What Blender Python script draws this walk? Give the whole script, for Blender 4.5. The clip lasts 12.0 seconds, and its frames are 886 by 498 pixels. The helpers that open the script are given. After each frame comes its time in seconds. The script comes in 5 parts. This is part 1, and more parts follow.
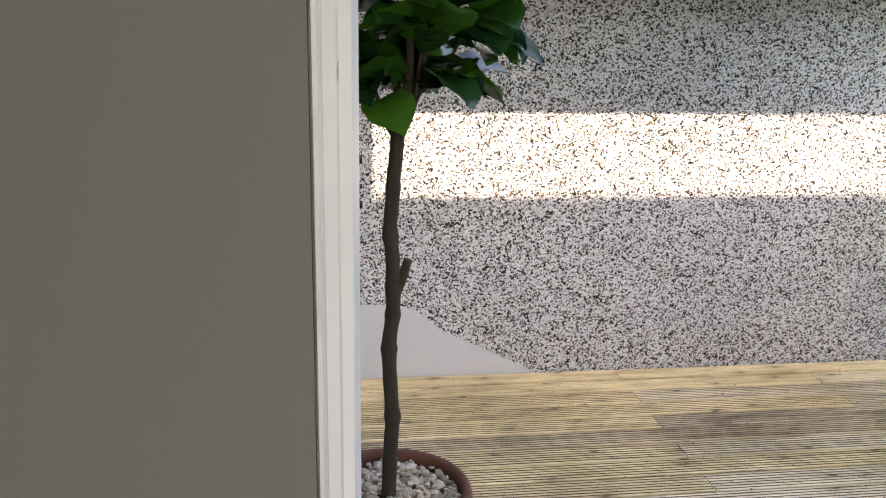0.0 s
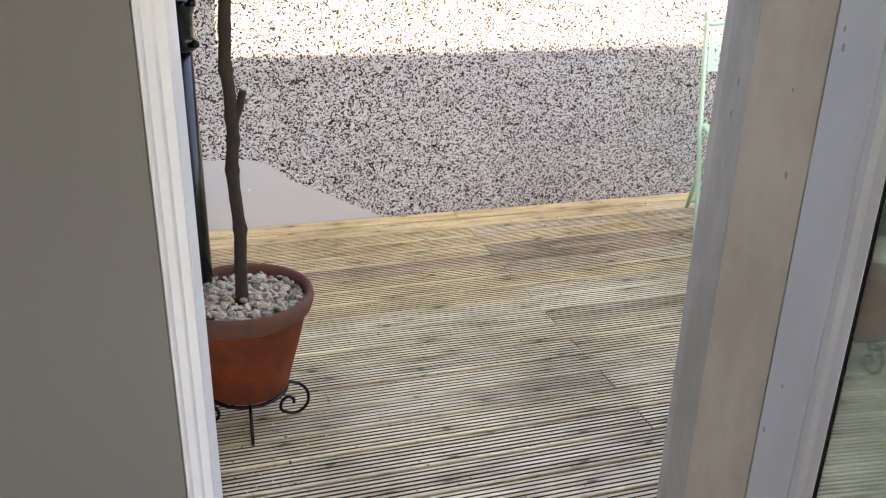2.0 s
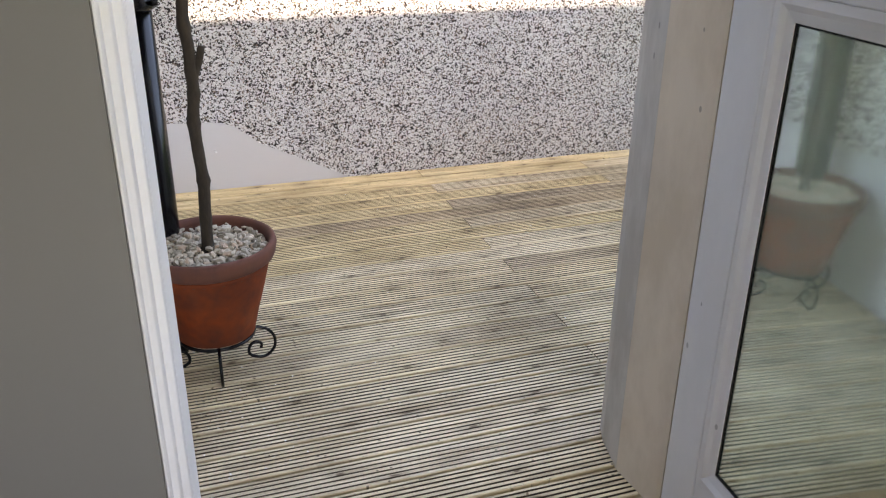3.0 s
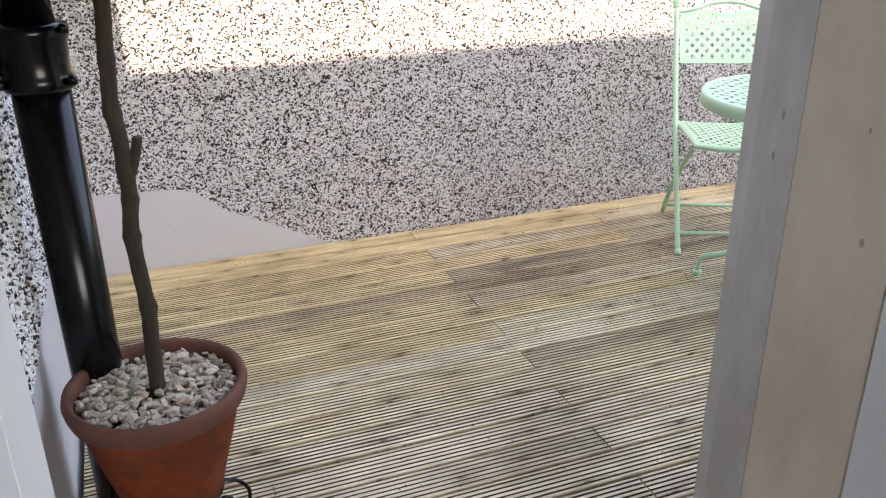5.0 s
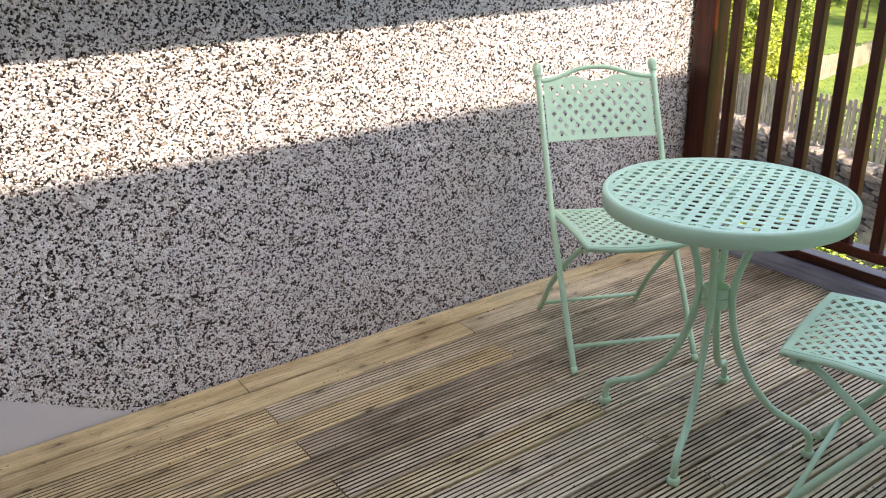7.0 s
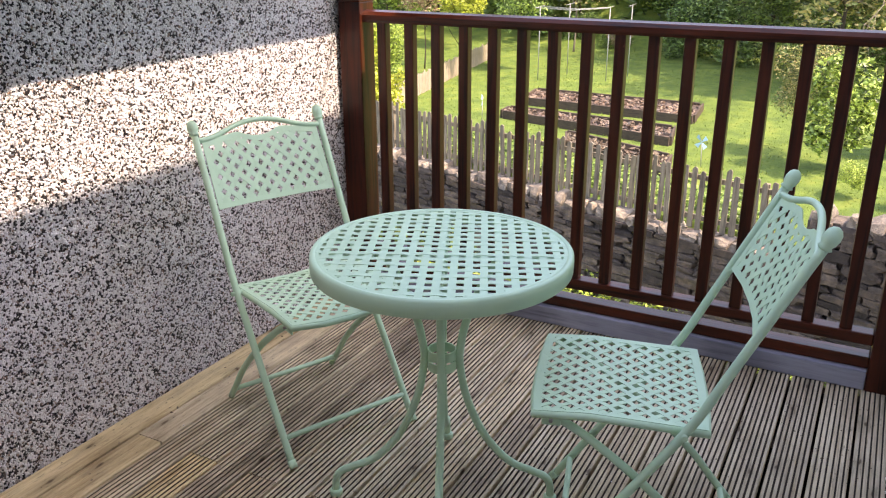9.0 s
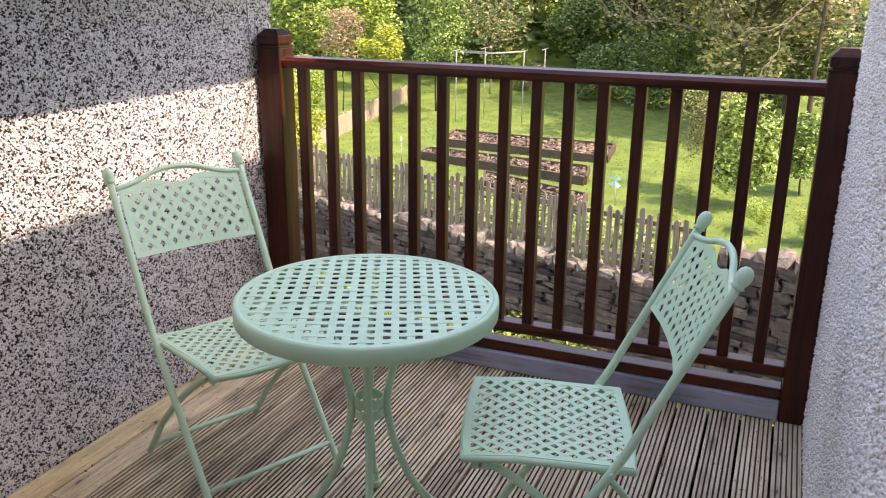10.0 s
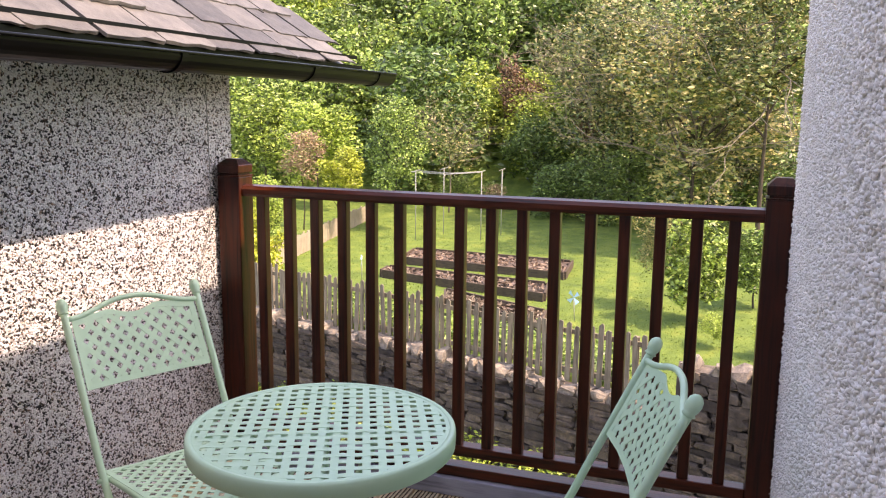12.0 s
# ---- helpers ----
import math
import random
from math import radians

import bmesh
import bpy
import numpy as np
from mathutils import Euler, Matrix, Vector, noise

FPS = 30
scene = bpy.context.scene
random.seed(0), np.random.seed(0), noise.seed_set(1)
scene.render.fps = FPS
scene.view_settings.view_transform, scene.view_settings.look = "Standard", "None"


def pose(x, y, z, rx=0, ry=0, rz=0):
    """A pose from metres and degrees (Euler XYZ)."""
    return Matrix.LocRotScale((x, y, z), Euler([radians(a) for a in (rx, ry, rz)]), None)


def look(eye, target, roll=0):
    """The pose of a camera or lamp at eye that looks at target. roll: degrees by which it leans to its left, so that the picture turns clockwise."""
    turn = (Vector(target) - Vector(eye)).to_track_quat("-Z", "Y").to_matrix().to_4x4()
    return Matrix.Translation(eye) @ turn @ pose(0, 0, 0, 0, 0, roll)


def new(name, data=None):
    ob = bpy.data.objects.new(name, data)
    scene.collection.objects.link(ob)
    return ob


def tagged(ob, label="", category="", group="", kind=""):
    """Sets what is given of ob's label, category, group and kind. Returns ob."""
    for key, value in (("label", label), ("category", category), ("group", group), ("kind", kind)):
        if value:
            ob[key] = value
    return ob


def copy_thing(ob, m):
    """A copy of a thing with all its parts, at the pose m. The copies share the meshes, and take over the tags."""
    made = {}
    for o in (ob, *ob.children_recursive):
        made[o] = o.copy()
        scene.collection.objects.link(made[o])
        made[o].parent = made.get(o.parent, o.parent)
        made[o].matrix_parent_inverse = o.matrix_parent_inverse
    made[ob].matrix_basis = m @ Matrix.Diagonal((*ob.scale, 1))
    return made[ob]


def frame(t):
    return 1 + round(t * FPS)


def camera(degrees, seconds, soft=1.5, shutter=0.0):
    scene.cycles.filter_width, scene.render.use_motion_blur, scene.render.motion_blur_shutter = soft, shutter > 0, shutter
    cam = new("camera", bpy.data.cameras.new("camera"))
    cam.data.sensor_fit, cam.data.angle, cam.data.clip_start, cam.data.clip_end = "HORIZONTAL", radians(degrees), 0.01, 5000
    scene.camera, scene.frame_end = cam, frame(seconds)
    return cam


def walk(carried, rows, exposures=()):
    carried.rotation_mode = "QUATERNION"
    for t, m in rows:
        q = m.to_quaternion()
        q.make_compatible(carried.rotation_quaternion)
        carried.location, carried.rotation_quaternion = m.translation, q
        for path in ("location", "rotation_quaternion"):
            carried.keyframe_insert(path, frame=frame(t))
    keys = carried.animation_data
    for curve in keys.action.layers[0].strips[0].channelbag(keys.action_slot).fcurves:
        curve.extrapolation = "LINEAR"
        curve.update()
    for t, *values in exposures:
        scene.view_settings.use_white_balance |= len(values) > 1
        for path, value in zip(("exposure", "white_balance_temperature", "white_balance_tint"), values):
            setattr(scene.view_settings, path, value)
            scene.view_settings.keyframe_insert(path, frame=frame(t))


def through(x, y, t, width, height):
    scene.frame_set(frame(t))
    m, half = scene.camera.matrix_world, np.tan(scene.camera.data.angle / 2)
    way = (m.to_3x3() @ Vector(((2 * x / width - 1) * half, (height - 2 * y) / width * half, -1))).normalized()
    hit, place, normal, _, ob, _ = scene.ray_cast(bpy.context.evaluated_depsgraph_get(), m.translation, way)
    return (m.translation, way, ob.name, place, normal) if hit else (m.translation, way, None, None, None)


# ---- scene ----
cam = camera(56.0, 12.0, soft=1.15)
# seconds, x, y, z, yaw, pitch, roll
PATH = [
    (0.0, 0.028, 0.013, 1.279, -8.01, -14.42, 1.10), (0.5, 0.058, 0.010, 1.262, -10.96, -16.04, 1.40),
    (1.0, 0.072, -0.053, 1.248, -13.72, -17.86, 1.40), (1.5, 0.060, -0.210, 1.230, -15.89, -19.74, 1.15),
    (2.0, 0.059, -0.344, 1.238, -17.36, -22.08, 1.30), (2.5, 0.066, -0.500, 1.223, -18.44, -23.86, 1.03),
    (4.5, 0.131, -0.176, 1.223, -20.12, -24.08, 0.0), (5.0, 0.172, 0.040, 1.248, -20.78, -23.21, -0.63),
    (5.5, 0.202, 0.246, 1.261, -22.19, -22.35, -0.97), (6.0, 0.228, 0.427, 1.280, -24.49, -22.18, -1.40),
    (6.5, 0.308, 0.615, 1.292, -28.59, -22.17, -1.35), (7.0, 0.390, 0.768, 1.321, -34.77, -21.86, -1.15),
    (7.5, 0.460, 0.918, 1.340, -42.65, -21.33, -1.00), (9.5, 0.494, 1.131, 1.346, -65.75, -19.38, 0.23),
    (10.0, 0.487, 1.131, 1.357, -67.78, -17.63, 0.60), (10.5, 0.485, 1.126, 1.371, -68.94, -15.39, 0.81),
    (11.0, 0.485, 1.123, 1.382, -69.62, -13.11, 0.95), (11.5, 0.479, 1.118, 1.390, -70.08, -11.09, 0.85),
    (12.0, 0.473, 1.112, 1.392, -70.44, -9.62, 0.60),
]
def carry(x, y, z, yaw, pitch, roll):
    a, p = radians(yaw), radians(pitch)
    way = Vector((-math.sin(a) * math.cos(p), math.cos(a) * math.cos(p), math.sin(p)))
    eye = Vector((x, y, z))
    return look(eye, eye + way, roll)
EXPOSURES = [(0.0, 3.38, 8800, 20), (2.5, 3.52, 8800, 20), (5.0, 3.42, 8800, 20), (5.5, 3.28, 8700, 20), (6.5, 2.92, 8500, 21), (7.5, 2.60, 8400, 23), (9.5, 2.56, 8700, 29), (10.5, 2.48, 8800, 30), (12.0, 2.42, 9000, 32)]
walk(cam, [(t, carry(*p)) for t, *p in PATH], EXPOSURES)

# ---- light ----
SUN_HEIGHT, SUN_TURN = 56.3, 5.0      # degrees above the horizon; degrees by which it stands west of the minus y side
world = bpy.data.worlds.new("sky")
scene.world = world
world.use_nodes = True
wn, wl = world.node_tree.nodes, world.node_tree.links
sky = wn.new("ShaderNodeTexSky")
sky.sky_type, sky.sun_disc = "NISHITA", False
sky.sun_elevation = radians(SUN_HEIGHT)
sky.sun_rotation = radians(180 + SUN_TURN)
wn["Background"].inputs["Strength"].default_value = 0.15
wl.new(sky.outputs[0], wn["Background"].inputs["Color"])
sun_data = bpy.data.lights.new("sun", "SUN")
sun_data.energy, sun_data.angle, sun_data.color = 1.58, radians(0.5), (1.0, 0.95, 0.87)
sun = new("sun", sun_data)
_e, _a = radians(SUN_HEIGHT), radians(SUN_TURN)
TO_SUN = Vector((-math.sin(_a) * math.cos(_e), -math.cos(_a) * math.cos(_e), math.sin(_e)))
sun.matrix_world = look((0, 0, 0), -TO_SUN)

# Added fill lamp behind the viewpoint that brightens the inner wall and door.
room = bpy.data.lights.new("room_fill_lamp", "AREA")
room.shape, room.size, room.size_y, room.energy, room.color = "RECTANGLE", 1.75, 1.2, 1.9, (0.86, 0.94, 1.0)
new("room_fill_lamp", room).matrix_world = look((1.1, -2.6, 1.52), (1.1, 0.0, 1.3))

# ---- measures of the place ----
WALL_Y = 2.994        # face of the outbuilding's roughcast wall
HOUSE_Y = 0.952       # outer face of the house
LEFT_X = -0.060       # face of the return wall
RAIL_X = 3.159        # inner face of the sill board and posts
BOARD = 0.1025        # board and gap

# ---- materials ----
def material(name, base=(0.5, 0.5, 0.5), rough=0.6, metal=0.0, spec=0.5):
    m = bpy.data.materials.new(name)
    m.use_nodes = True
    b = m.node_tree.nodes["Principled BSDF"]
    b.inputs["Base Color"].default_value = (*base, 1)
    b.inputs["Roughness"].default_value = rough
    b.inputs["Metallic"].default_value = metal
    b.inputs["Specular IOR Level"].default_value = spec
    return m

class Net:
    """Short words for building a node material."""
    def __init__(self, m):
        self.m, self.n, self.l = m, m.node_tree.nodes, m.node_tree.links
        self.b = self.n["Principled BSDF"]
    def add(self, kind, **inputs):
        node = self.n.new("ShaderNode" + kind)
        for k, v in inputs.items():
            self.put(node, k.replace("_", " "), v)
        return node
    def put(self, node, key, v):
        s = node.inputs[int(key[1:])] if key[0] == "i" and key[1:].isdigit() else node.inputs[key]
        if isinstance(v, bpy.types.NodeSocket):
            self.l.new(v, s)
        else:
            s.default_value = v
    def coords(self, scale=(1, 1, 1), space="Object"):
        if space == "World":
            src = self.add("NewGeometry").outputs["Position"]
        else:
            src = self.add("TexCoord").outputs[space]
        mp = self.add("Mapping", Scale=scale)
        self.l.new(src, mp.inputs["Vector"])
        return mp.outputs[0]
    def noise(self, vec, scale, detail=3.0, rough=0.5, distort=0.0):
        return self.add("TexNoise", Vector=vec, Scale=scale, Detail=detail, Roughness=rough, Distortion=distort).outputs["Fac"]
    def ramp(self, fac, stops):
        r = self.add("ValToRGB", Fac=fac)
        e = r.color_ramp.elements
        while len(e) < len(stops):
            e.new(0.5)
        for el, (p, c) in zip(e, stops):
            el.position, el.color = p, (*c, 1) if len(c) == 3 else c
        return r.outputs["Color"]
    def mix(self, fac, a, b, how="MIX"):
        x = self.add("Mix")
        x.data_type, x.blend_type = "RGBA", how
        for sock, v in ((x.inputs[0], fac), (x.inputs[6], a), (x.inputs[7], b)):
            if isinstance(v, bpy.types.NodeSocket):
                self.l.new(v, sock)
            else:
                sock.default_value = v if isinstance(v, (int, float)) else (*v, 1)
        return x.outputs[2]
    def math(self, how, a, b=0.0):
        x = self.add("Math", i0=a, i1=b)
        x.operation = how
        return x.outputs[0]
    def bump(self, height, strength=0.3, distance=0.01):
        x = self.add("Bump", Height=height, Strength=strength, Distance=distance)
        self.l.new(x.outputs[0], self.b.inputs["Normal"])
    def color(self, c):
        self.l.new(c, self.b.inputs["Base Color"])
    def rough(self, c):
        self.l.new(c, self.b.inputs["Roughness"])

def wood_mat(name, light, dark, rough=0.7, axis=0, vary=0.35, stain=0.5, knots=False, space="World"):
    m = material(name, light, rough)
    n = Net(m)
    sc = [26.0, 26.0, 26.0]
    sc[axis] = 1.6
    rnd = n.add("ObjectInfo").outputs["Random"]
    v = n.coords(sc, space)
    off = n.add("VectorMath", i0=v)
    off.operation = "ADD"
    comb = n.add("CombineXYZ", X=n.math("MULTIPLY", rnd, 37.0), Y=n.math("MULTIPLY", rnd, 91.0), Z=n.math("MULTIPLY", rnd, 13.0))
    n.l.new(comb.outputs[0], off.inputs[1])
    v = off.outputs[0]
    g = n.noise(v, 1.6, 6.0, 0.62, 0.6)
    c = n.ramp(g, [(0.34, dark), (0.5, tuple((a * 2 + b) / 3 for a, b in zip(light, dark))), (0.66, light)])
    big = n.noise(n.coords((1, 1, 1), "World"), 2.3, 4.0, 0.6)
    c = n.mix(n.math("MULTIPLY", n.math("GREATER_THAN", big, 0.0), stain), c, n.ramp(big, [(0.32, tuple(x * 0.45 for x in dark)), (0.56, (1, 1, 1))]), "MULTIPLY")
    c = n.mix(vary, c, n.ramp(rnd, [(0.0, (0.55, 0.5, 0.5)), (0.5, (1, 1, 1)), (1.0, (1.0, 0.86, 0.62))]), "MULTIPLY")
    if knots:
        warp = n.noise(n.coords((5, 30, 1), "World"), 3.0, 3.0)
        kv = n.add("VectorMath", i0=n.add("VectorMath", i0=n.coords((3.4, 9.5, 1), "World"), i1=n.add("CombineXYZ", X=n.math("MULTIPLY", warp, 0.22), Y=n.math("MULTIPLY", warp, 0.16)).outputs[0]).outputs[0])
        n.l.new(comb.outputs[0], kv.inputs[1])
        vo = n.add("TexVoronoi", Vector=kv.outputs[0], Scale=1.0)
        vo.voronoi_dimensions = "2D"
        k = vo.outputs["Distance"]
        c = n.mix(n.ramp(k, [(0.0, (0.95, 0.95, 0.95)), (0.035, (0.8, 0.8, 0.8)), (0.06, (0.35, 0.35, 0.35)), (0.17, (0.12, 0.12, 0.12)), (0.24, (0, 0, 0))]), c, (0.085, 0.05, 0.022))
        fine = n.noise(n.coords((9, 60, 1), "World"), 2.2, 5.0, 0.75)
        c = n.mix(n.ramp(fine, [(0.58, (0, 0, 0)), (0.68, (0.75, 0.75, 0.75))]), c, (0.085, 0.055, 0.028))
        streak = n.noise(n.coords((2.2, 110, 1), "World"), 1.7, 4.0, 0.7)
        c = n.mix(n.ramp(streak, [(0.56, (0, 0, 0)), (0.66, (0.55, 0.55, 0.55))]), c, (0.16, 0.105, 0.05))
        speck = n.add("TexVoronoi", Vector=n.coords((60, 95, 1), "World"), Scale=1.0)
        sp = n.math("MULTIPLY", n.math("LESS_THAN", speck.outputs["Distance"], 0.22), n.math("GREATER_THAN", n.add("SeparateColor", Color=speck.outputs["Color"]).outputs[0], 0.93))
        c = n.mix(n.math("MULTIPLY", sp, 0.8), c, (0.045, 0.03, 0.02))
        damp = n.noise(n.coords((1.1, 1.6, 1), "World"), 2.4, 6.0, 0.75, 0.8)
        c = n.mix(n.ramp(damp, [(0.57, (0, 0, 0)), (0.70, (0.28, 0.28, 0.28))]), c, (0.17, 0.12, 0.07))
        wear = n.noise(n.coords((1.5, 7, 1), "World"), 2.6, 5.0, 0.7)
        c = n.mix(n.ramp(wear, [(0.52, (0, 0, 0)), (0.72, (0.42, 0.42, 0.42))]), c, (0.17, 0.13, 0.10))
    n.color(c)
    n.bump(g, 0.25, 0.004)
    return m

def roughcast_mat(name="roughcast", pale=0.0):
    m = material(name, (0.5, 0.46, 0.44), 0.9)
    n = Net(m)
    v = n.coords((1, 1, 1), "World")
    cell = n.add("TexVoronoi", Vector=v, Scale=165.0, Randomness=1.0)
    c = n.ramp(n.add("SeparateColor", Color=cell.outputs["Color"]).outputs[0], [(0.0, (0.012, 0.010, 0.011)), (0.25, (0.045, 0.034, 0.030)), (0.32, (0.34, 0.27, 0.22)), (0.40, (0.70, 0.67, 0.66)), (0.7, (0.83, 0.81, 0.80)), (1.0, (0.90, 0.88, 0.87))])
    if pale:
        c = n.mix(pale, c, (0.95, 0.915, 0.85))
    n.color(c)
    n.bump(n.math("SUBTRACT", 1.0, cell.outputs["Distance"]), 0.9, 0.006)
    return m

def mottled_paint(name, a, b, rough=0.7):
    """Old brushed paint: faint upright brush lines, slow blotches and small chips."""
    m = material(name, a, rough)
    n = Net(m)
    slow = n.noise(n.coords((1, 1, 0.5), "World"), 6.0, 5.0, 0.65)
    c = n.ramp(slow, [(0.38, b), (0.60, a)])
    spots = n.add("TexVoronoi", Vector=n.coords((1, 1, 0.6), "World"), Scale=26.0)
    chip = n.math("MULTIPLY", n.math("LESS_THAN", spots.outputs["Distance"], 0.10), n.math("GREATER_THAN", n.add("SeparateColor", Color=spots.outputs["Color"]).outputs[0], 0.90))
    c = n.mix(n.math("MULTIPLY", chip, 0.6), c, tuple(0.35 * q for q in b))
    n.color(c)
    n.bump(n.noise(n.coords((90, 90, 4), "World"), 1.0, 4.0), 0.25, 0.002)
    return m

M_CAST = roughcast_mat()
M_CAST_PALE = roughcast_mat("pale painted roughcast", 0.86)
M_DECK = wood_mat("deck board", (0.84, 0.73, 0.51), (0.52, 0.41, 0.26), 0.7, 0, 0.3, 0.45, True)
M_DECK_FRESH = wood_mat("fresh yellow deck board", (0.84, 0.70, 0.41), (0.50, 0.36, 0.18), 0.7, 0, 0.2, 0.35, True)
M_DECK_DARK = wood_mat("dark weathered deck board", (0.66, 0.54, 0.37), (0.24, 0.185, 0.12), 0.7, 0, 0.3, 0.5, True)
M_GROOVE = material("dark board grooves", (0.052, 0.038, 0.024), 0.95)
M_STAIN = wood_mat("dark red stained wood", (0.085, 0.017, 0.007), (0.012, 0.003, 0.002), 0.33, 2, 0.15, 0.3)
M_RAIL = wood_mat("dark red stained rail", (0.115, 0.023, 0.009), (0.016, 0.004, 0.002), 0.28, 1, 0.15, 0.3)
for _m in (M_STAIN, M_RAIL):
    _m.node_tree.nodes["Principled BSDF"].inputs["Specular IOR Level"].default_value = 0.32
M_SILL = wood_mat("grey weathered sill", (0.42, 0.43, 0.50), (0.20, 0.20, 0.25), 0.45, 1, 0.1, 0.5)
M_PALE = wood_mat("pale timber", (0.55, 0.40, 0.22), (0.35, 0.24, 0.13), 0.7, 1, 0.1, 0.3)
M_FENCE = wood_mat("weathered picket", (0.24, 0.21, 0.15), (0.08, 0.07, 0.05), 0.85, 2, 0.4, 0.4)
M_MINT = material("mint green paint", (0.50, 0.75, 0.52), 0.42)
M_WHITE = mottled_paint("white paint", (0.82, 0.83, 0.84), (0.77, 0.78, 0.79), 0.45)
M_PLASTER = material("smooth white render", (0.62, 0.615, 0.62), 0.85)
M_CREAM = mottled_paint("beige painted reveal", (0.80, 0.70, 0.58), (0.68, 0.58, 0.46))
M_EDGE = mottled_paint("grey painted plaster edge", (0.60, 0.57, 0.52), (0.46, 0.43, 0.38))
M_INNER = material("warm grey inner wall", (0.205, 0.200, 0.190), 0.8)
M_IRON = material("black painted iron", (0.003, 0.003, 0.004), 0.22, 0.0, 0.3)
M_BARK_PALE = material("pale grey bark", (0.17, 0.145, 0.105), 0.9)
M_GUTTER = material("black plastic gutter", (0.003, 0.003, 0.0035), 0.3, 0.0, 0.14)
M_EARTH = material("earth", (0.07, 0.05, 0.035), 0.95)
M_STONE = material("rubble stone", (0.26, 0.23, 0.19), 0.9)

def glass_mat():
    m = material("pane glass", (0.72, 0.80, 0.76), 0.02)
    m.node_tree.nodes["Principled BSDF"].inputs["Transmission Weight"].default_value = 1.0
    m.node_tree.nodes["Principled BSDF"].inputs["IOR"].default_value = 1.7
    n = Net(m)
    shine = n.add("BsdfAnisotropic", Color=(0.86, 0.93, 0.88, 1), Roughness=0.05)
    mx = n.add("MixShader", i0=0.38)
    n.l.new(n.b.outputs[0], mx.inputs[1])
    n.l.new(shine.outputs[0], mx.inputs[2])
    n.l.new(mx.outputs[0], n.n["Material Output"].inputs["Surface"])
    return m
M_GLASS = glass_mat()

def mottled(name, cols, rough, scale, bump, stretch=(1, 1, 1), distance=0.004):
    m = material(name, cols[0], rough)
    n = Net(m)
    r = n.add("ObjectInfo").outputs["Random"]
    f = n.noise(n.coords(stretch, "World"), scale, 6.0, 0.7)
    mixed = n.math("ADD", n.math("MULTIPLY", r, 0.35), n.math("MULTIPLY", f, 0.75))
    n.color(n.ramp(mixed, [(0.25 + 0.55 * i / (len(cols) - 1), x) for i, x in enumerate(cols)]))
    n.bump(f, bump, distance)
    return m
M_BARK = mottled("brown bark", [(0.012, 0.008, 0.005), (0.036, 0.025, 0.015), (0.075, 0.055, 0.032)], 0.85, 60.0, 0.8, (1, 1, 0.35))
M_SLATE = mottled("weathered slate", [(0.030, 0.029, 0.027), (0.085, 0.081, 0.073), (0.165, 0.156, 0.138)], 0.6, 14.0, 0.9)
M_STEEL = material("dull steel", (0.35, 0.34, 0.32), 0.4, 1.0)
def gravel_mat():
    m = material("pale gravel", (0.5, 0.48, 0.43), 0.85)
    n = Net(m)
    n.color(n.ramp(n.add("NewGeometry").outputs["Random Per Island"], [(0.0, (0.17, 0.14, 0.10)), (0.35, (0.40, 0.35, 0.27)), (0.7, (0.54, 0.48, 0.38)), (1.0, (0.46, 0.33, 0.23))]))
    n.bump(n.noise(n.coords((1, 1, 1), "World"), 300.0, 3.0), 0.4, 0.002)
    return m
M_GRAVEL = gravel_mat()
def terra_mat(name, stain):
    m = material(name, (0.30, 0.08, 0.03), 0.85, 0.0, 0.2)
    n = Net(m)
    w = n.coords((1, 1, 1), "World")
    c = n.ramp(n.noise(w, 7.0, 5.0, 0.65), [(0.3, (0.17, 0.030, 0.009)), (0.6, (0.26, 0.050, 0.013)), (0.8, (0.29, 0.075, 0.028))])
    c = n.mix(n.ramp(n.noise(w, 5.0, 4.0, 0.7), [(0.45 - 0.12 * stain, (0, 0, 0)), (0.70, (1, 1, 1))]), c, (0.055, 0.024, 0.017))
    n.color(c)
    n.bump(n.noise(w, 120.0, 4.0), 0.2, 0.002)
    return m
M_TERRA = terra_mat("terracotta", 0.55)
M_TERRA_RIM = mottled("weathered terracotta rim", [(0.045, 0.026, 0.024), (0.12, 0.045, 0.030), (0.20, 0.062, 0.032)], 0.85, 9.0, 0.3, (1, 1, 1), 0.002)
def leaf_mat(name, stops, rough=0.45, through=0.25, per="island"):
    m = material(name, stops[0], rough)
    n = Net(m)
    r = n.add("NewGeometry").outputs["Random Per Island"] if per == "island" else n.add("ObjectInfo").outputs["Random"]
    k = len(stops) - 1
    c = n.ramp(r, [(i / k, s) for i, s in enumerate(stops)])
    if per == "island":
        o = n.add("ObjectInfo").outputs["Random"]
        c = n.mix(0.5, c, n.ramp(o, [(0.0, (0.6, 0.75, 0.6)), (0.5, (1, 1, 1)), (1.0, (1.25, 1.1, 0.7))]), "MULTIPLY")
    n.color(c)
    tr = n.add("BsdfTranslucent", Color=c)
    mx = n.add("MixShader", i0=through)
    n.l.new(n.b.outputs[0], mx.inputs[1])
    n.l.new(tr.outputs[0], mx.inputs[2])
    n.l.new(mx.outputs[0], n.n["Material Output"].inputs["Surface"])
    return m
M_LEAF = leaf_mat("glossy leaf", [(0.010, 0.050, 0.022), (0.022, 0.10, 0.016), (0.060, 0.20, 0.022)], 0.27, 0.35, "object")
# Wide stops put the shade of crown gaps and sun highlights into leaf colour.
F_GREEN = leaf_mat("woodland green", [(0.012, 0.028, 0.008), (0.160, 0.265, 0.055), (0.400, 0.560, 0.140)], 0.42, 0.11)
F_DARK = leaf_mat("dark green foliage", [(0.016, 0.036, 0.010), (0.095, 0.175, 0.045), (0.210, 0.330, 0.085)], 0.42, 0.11)
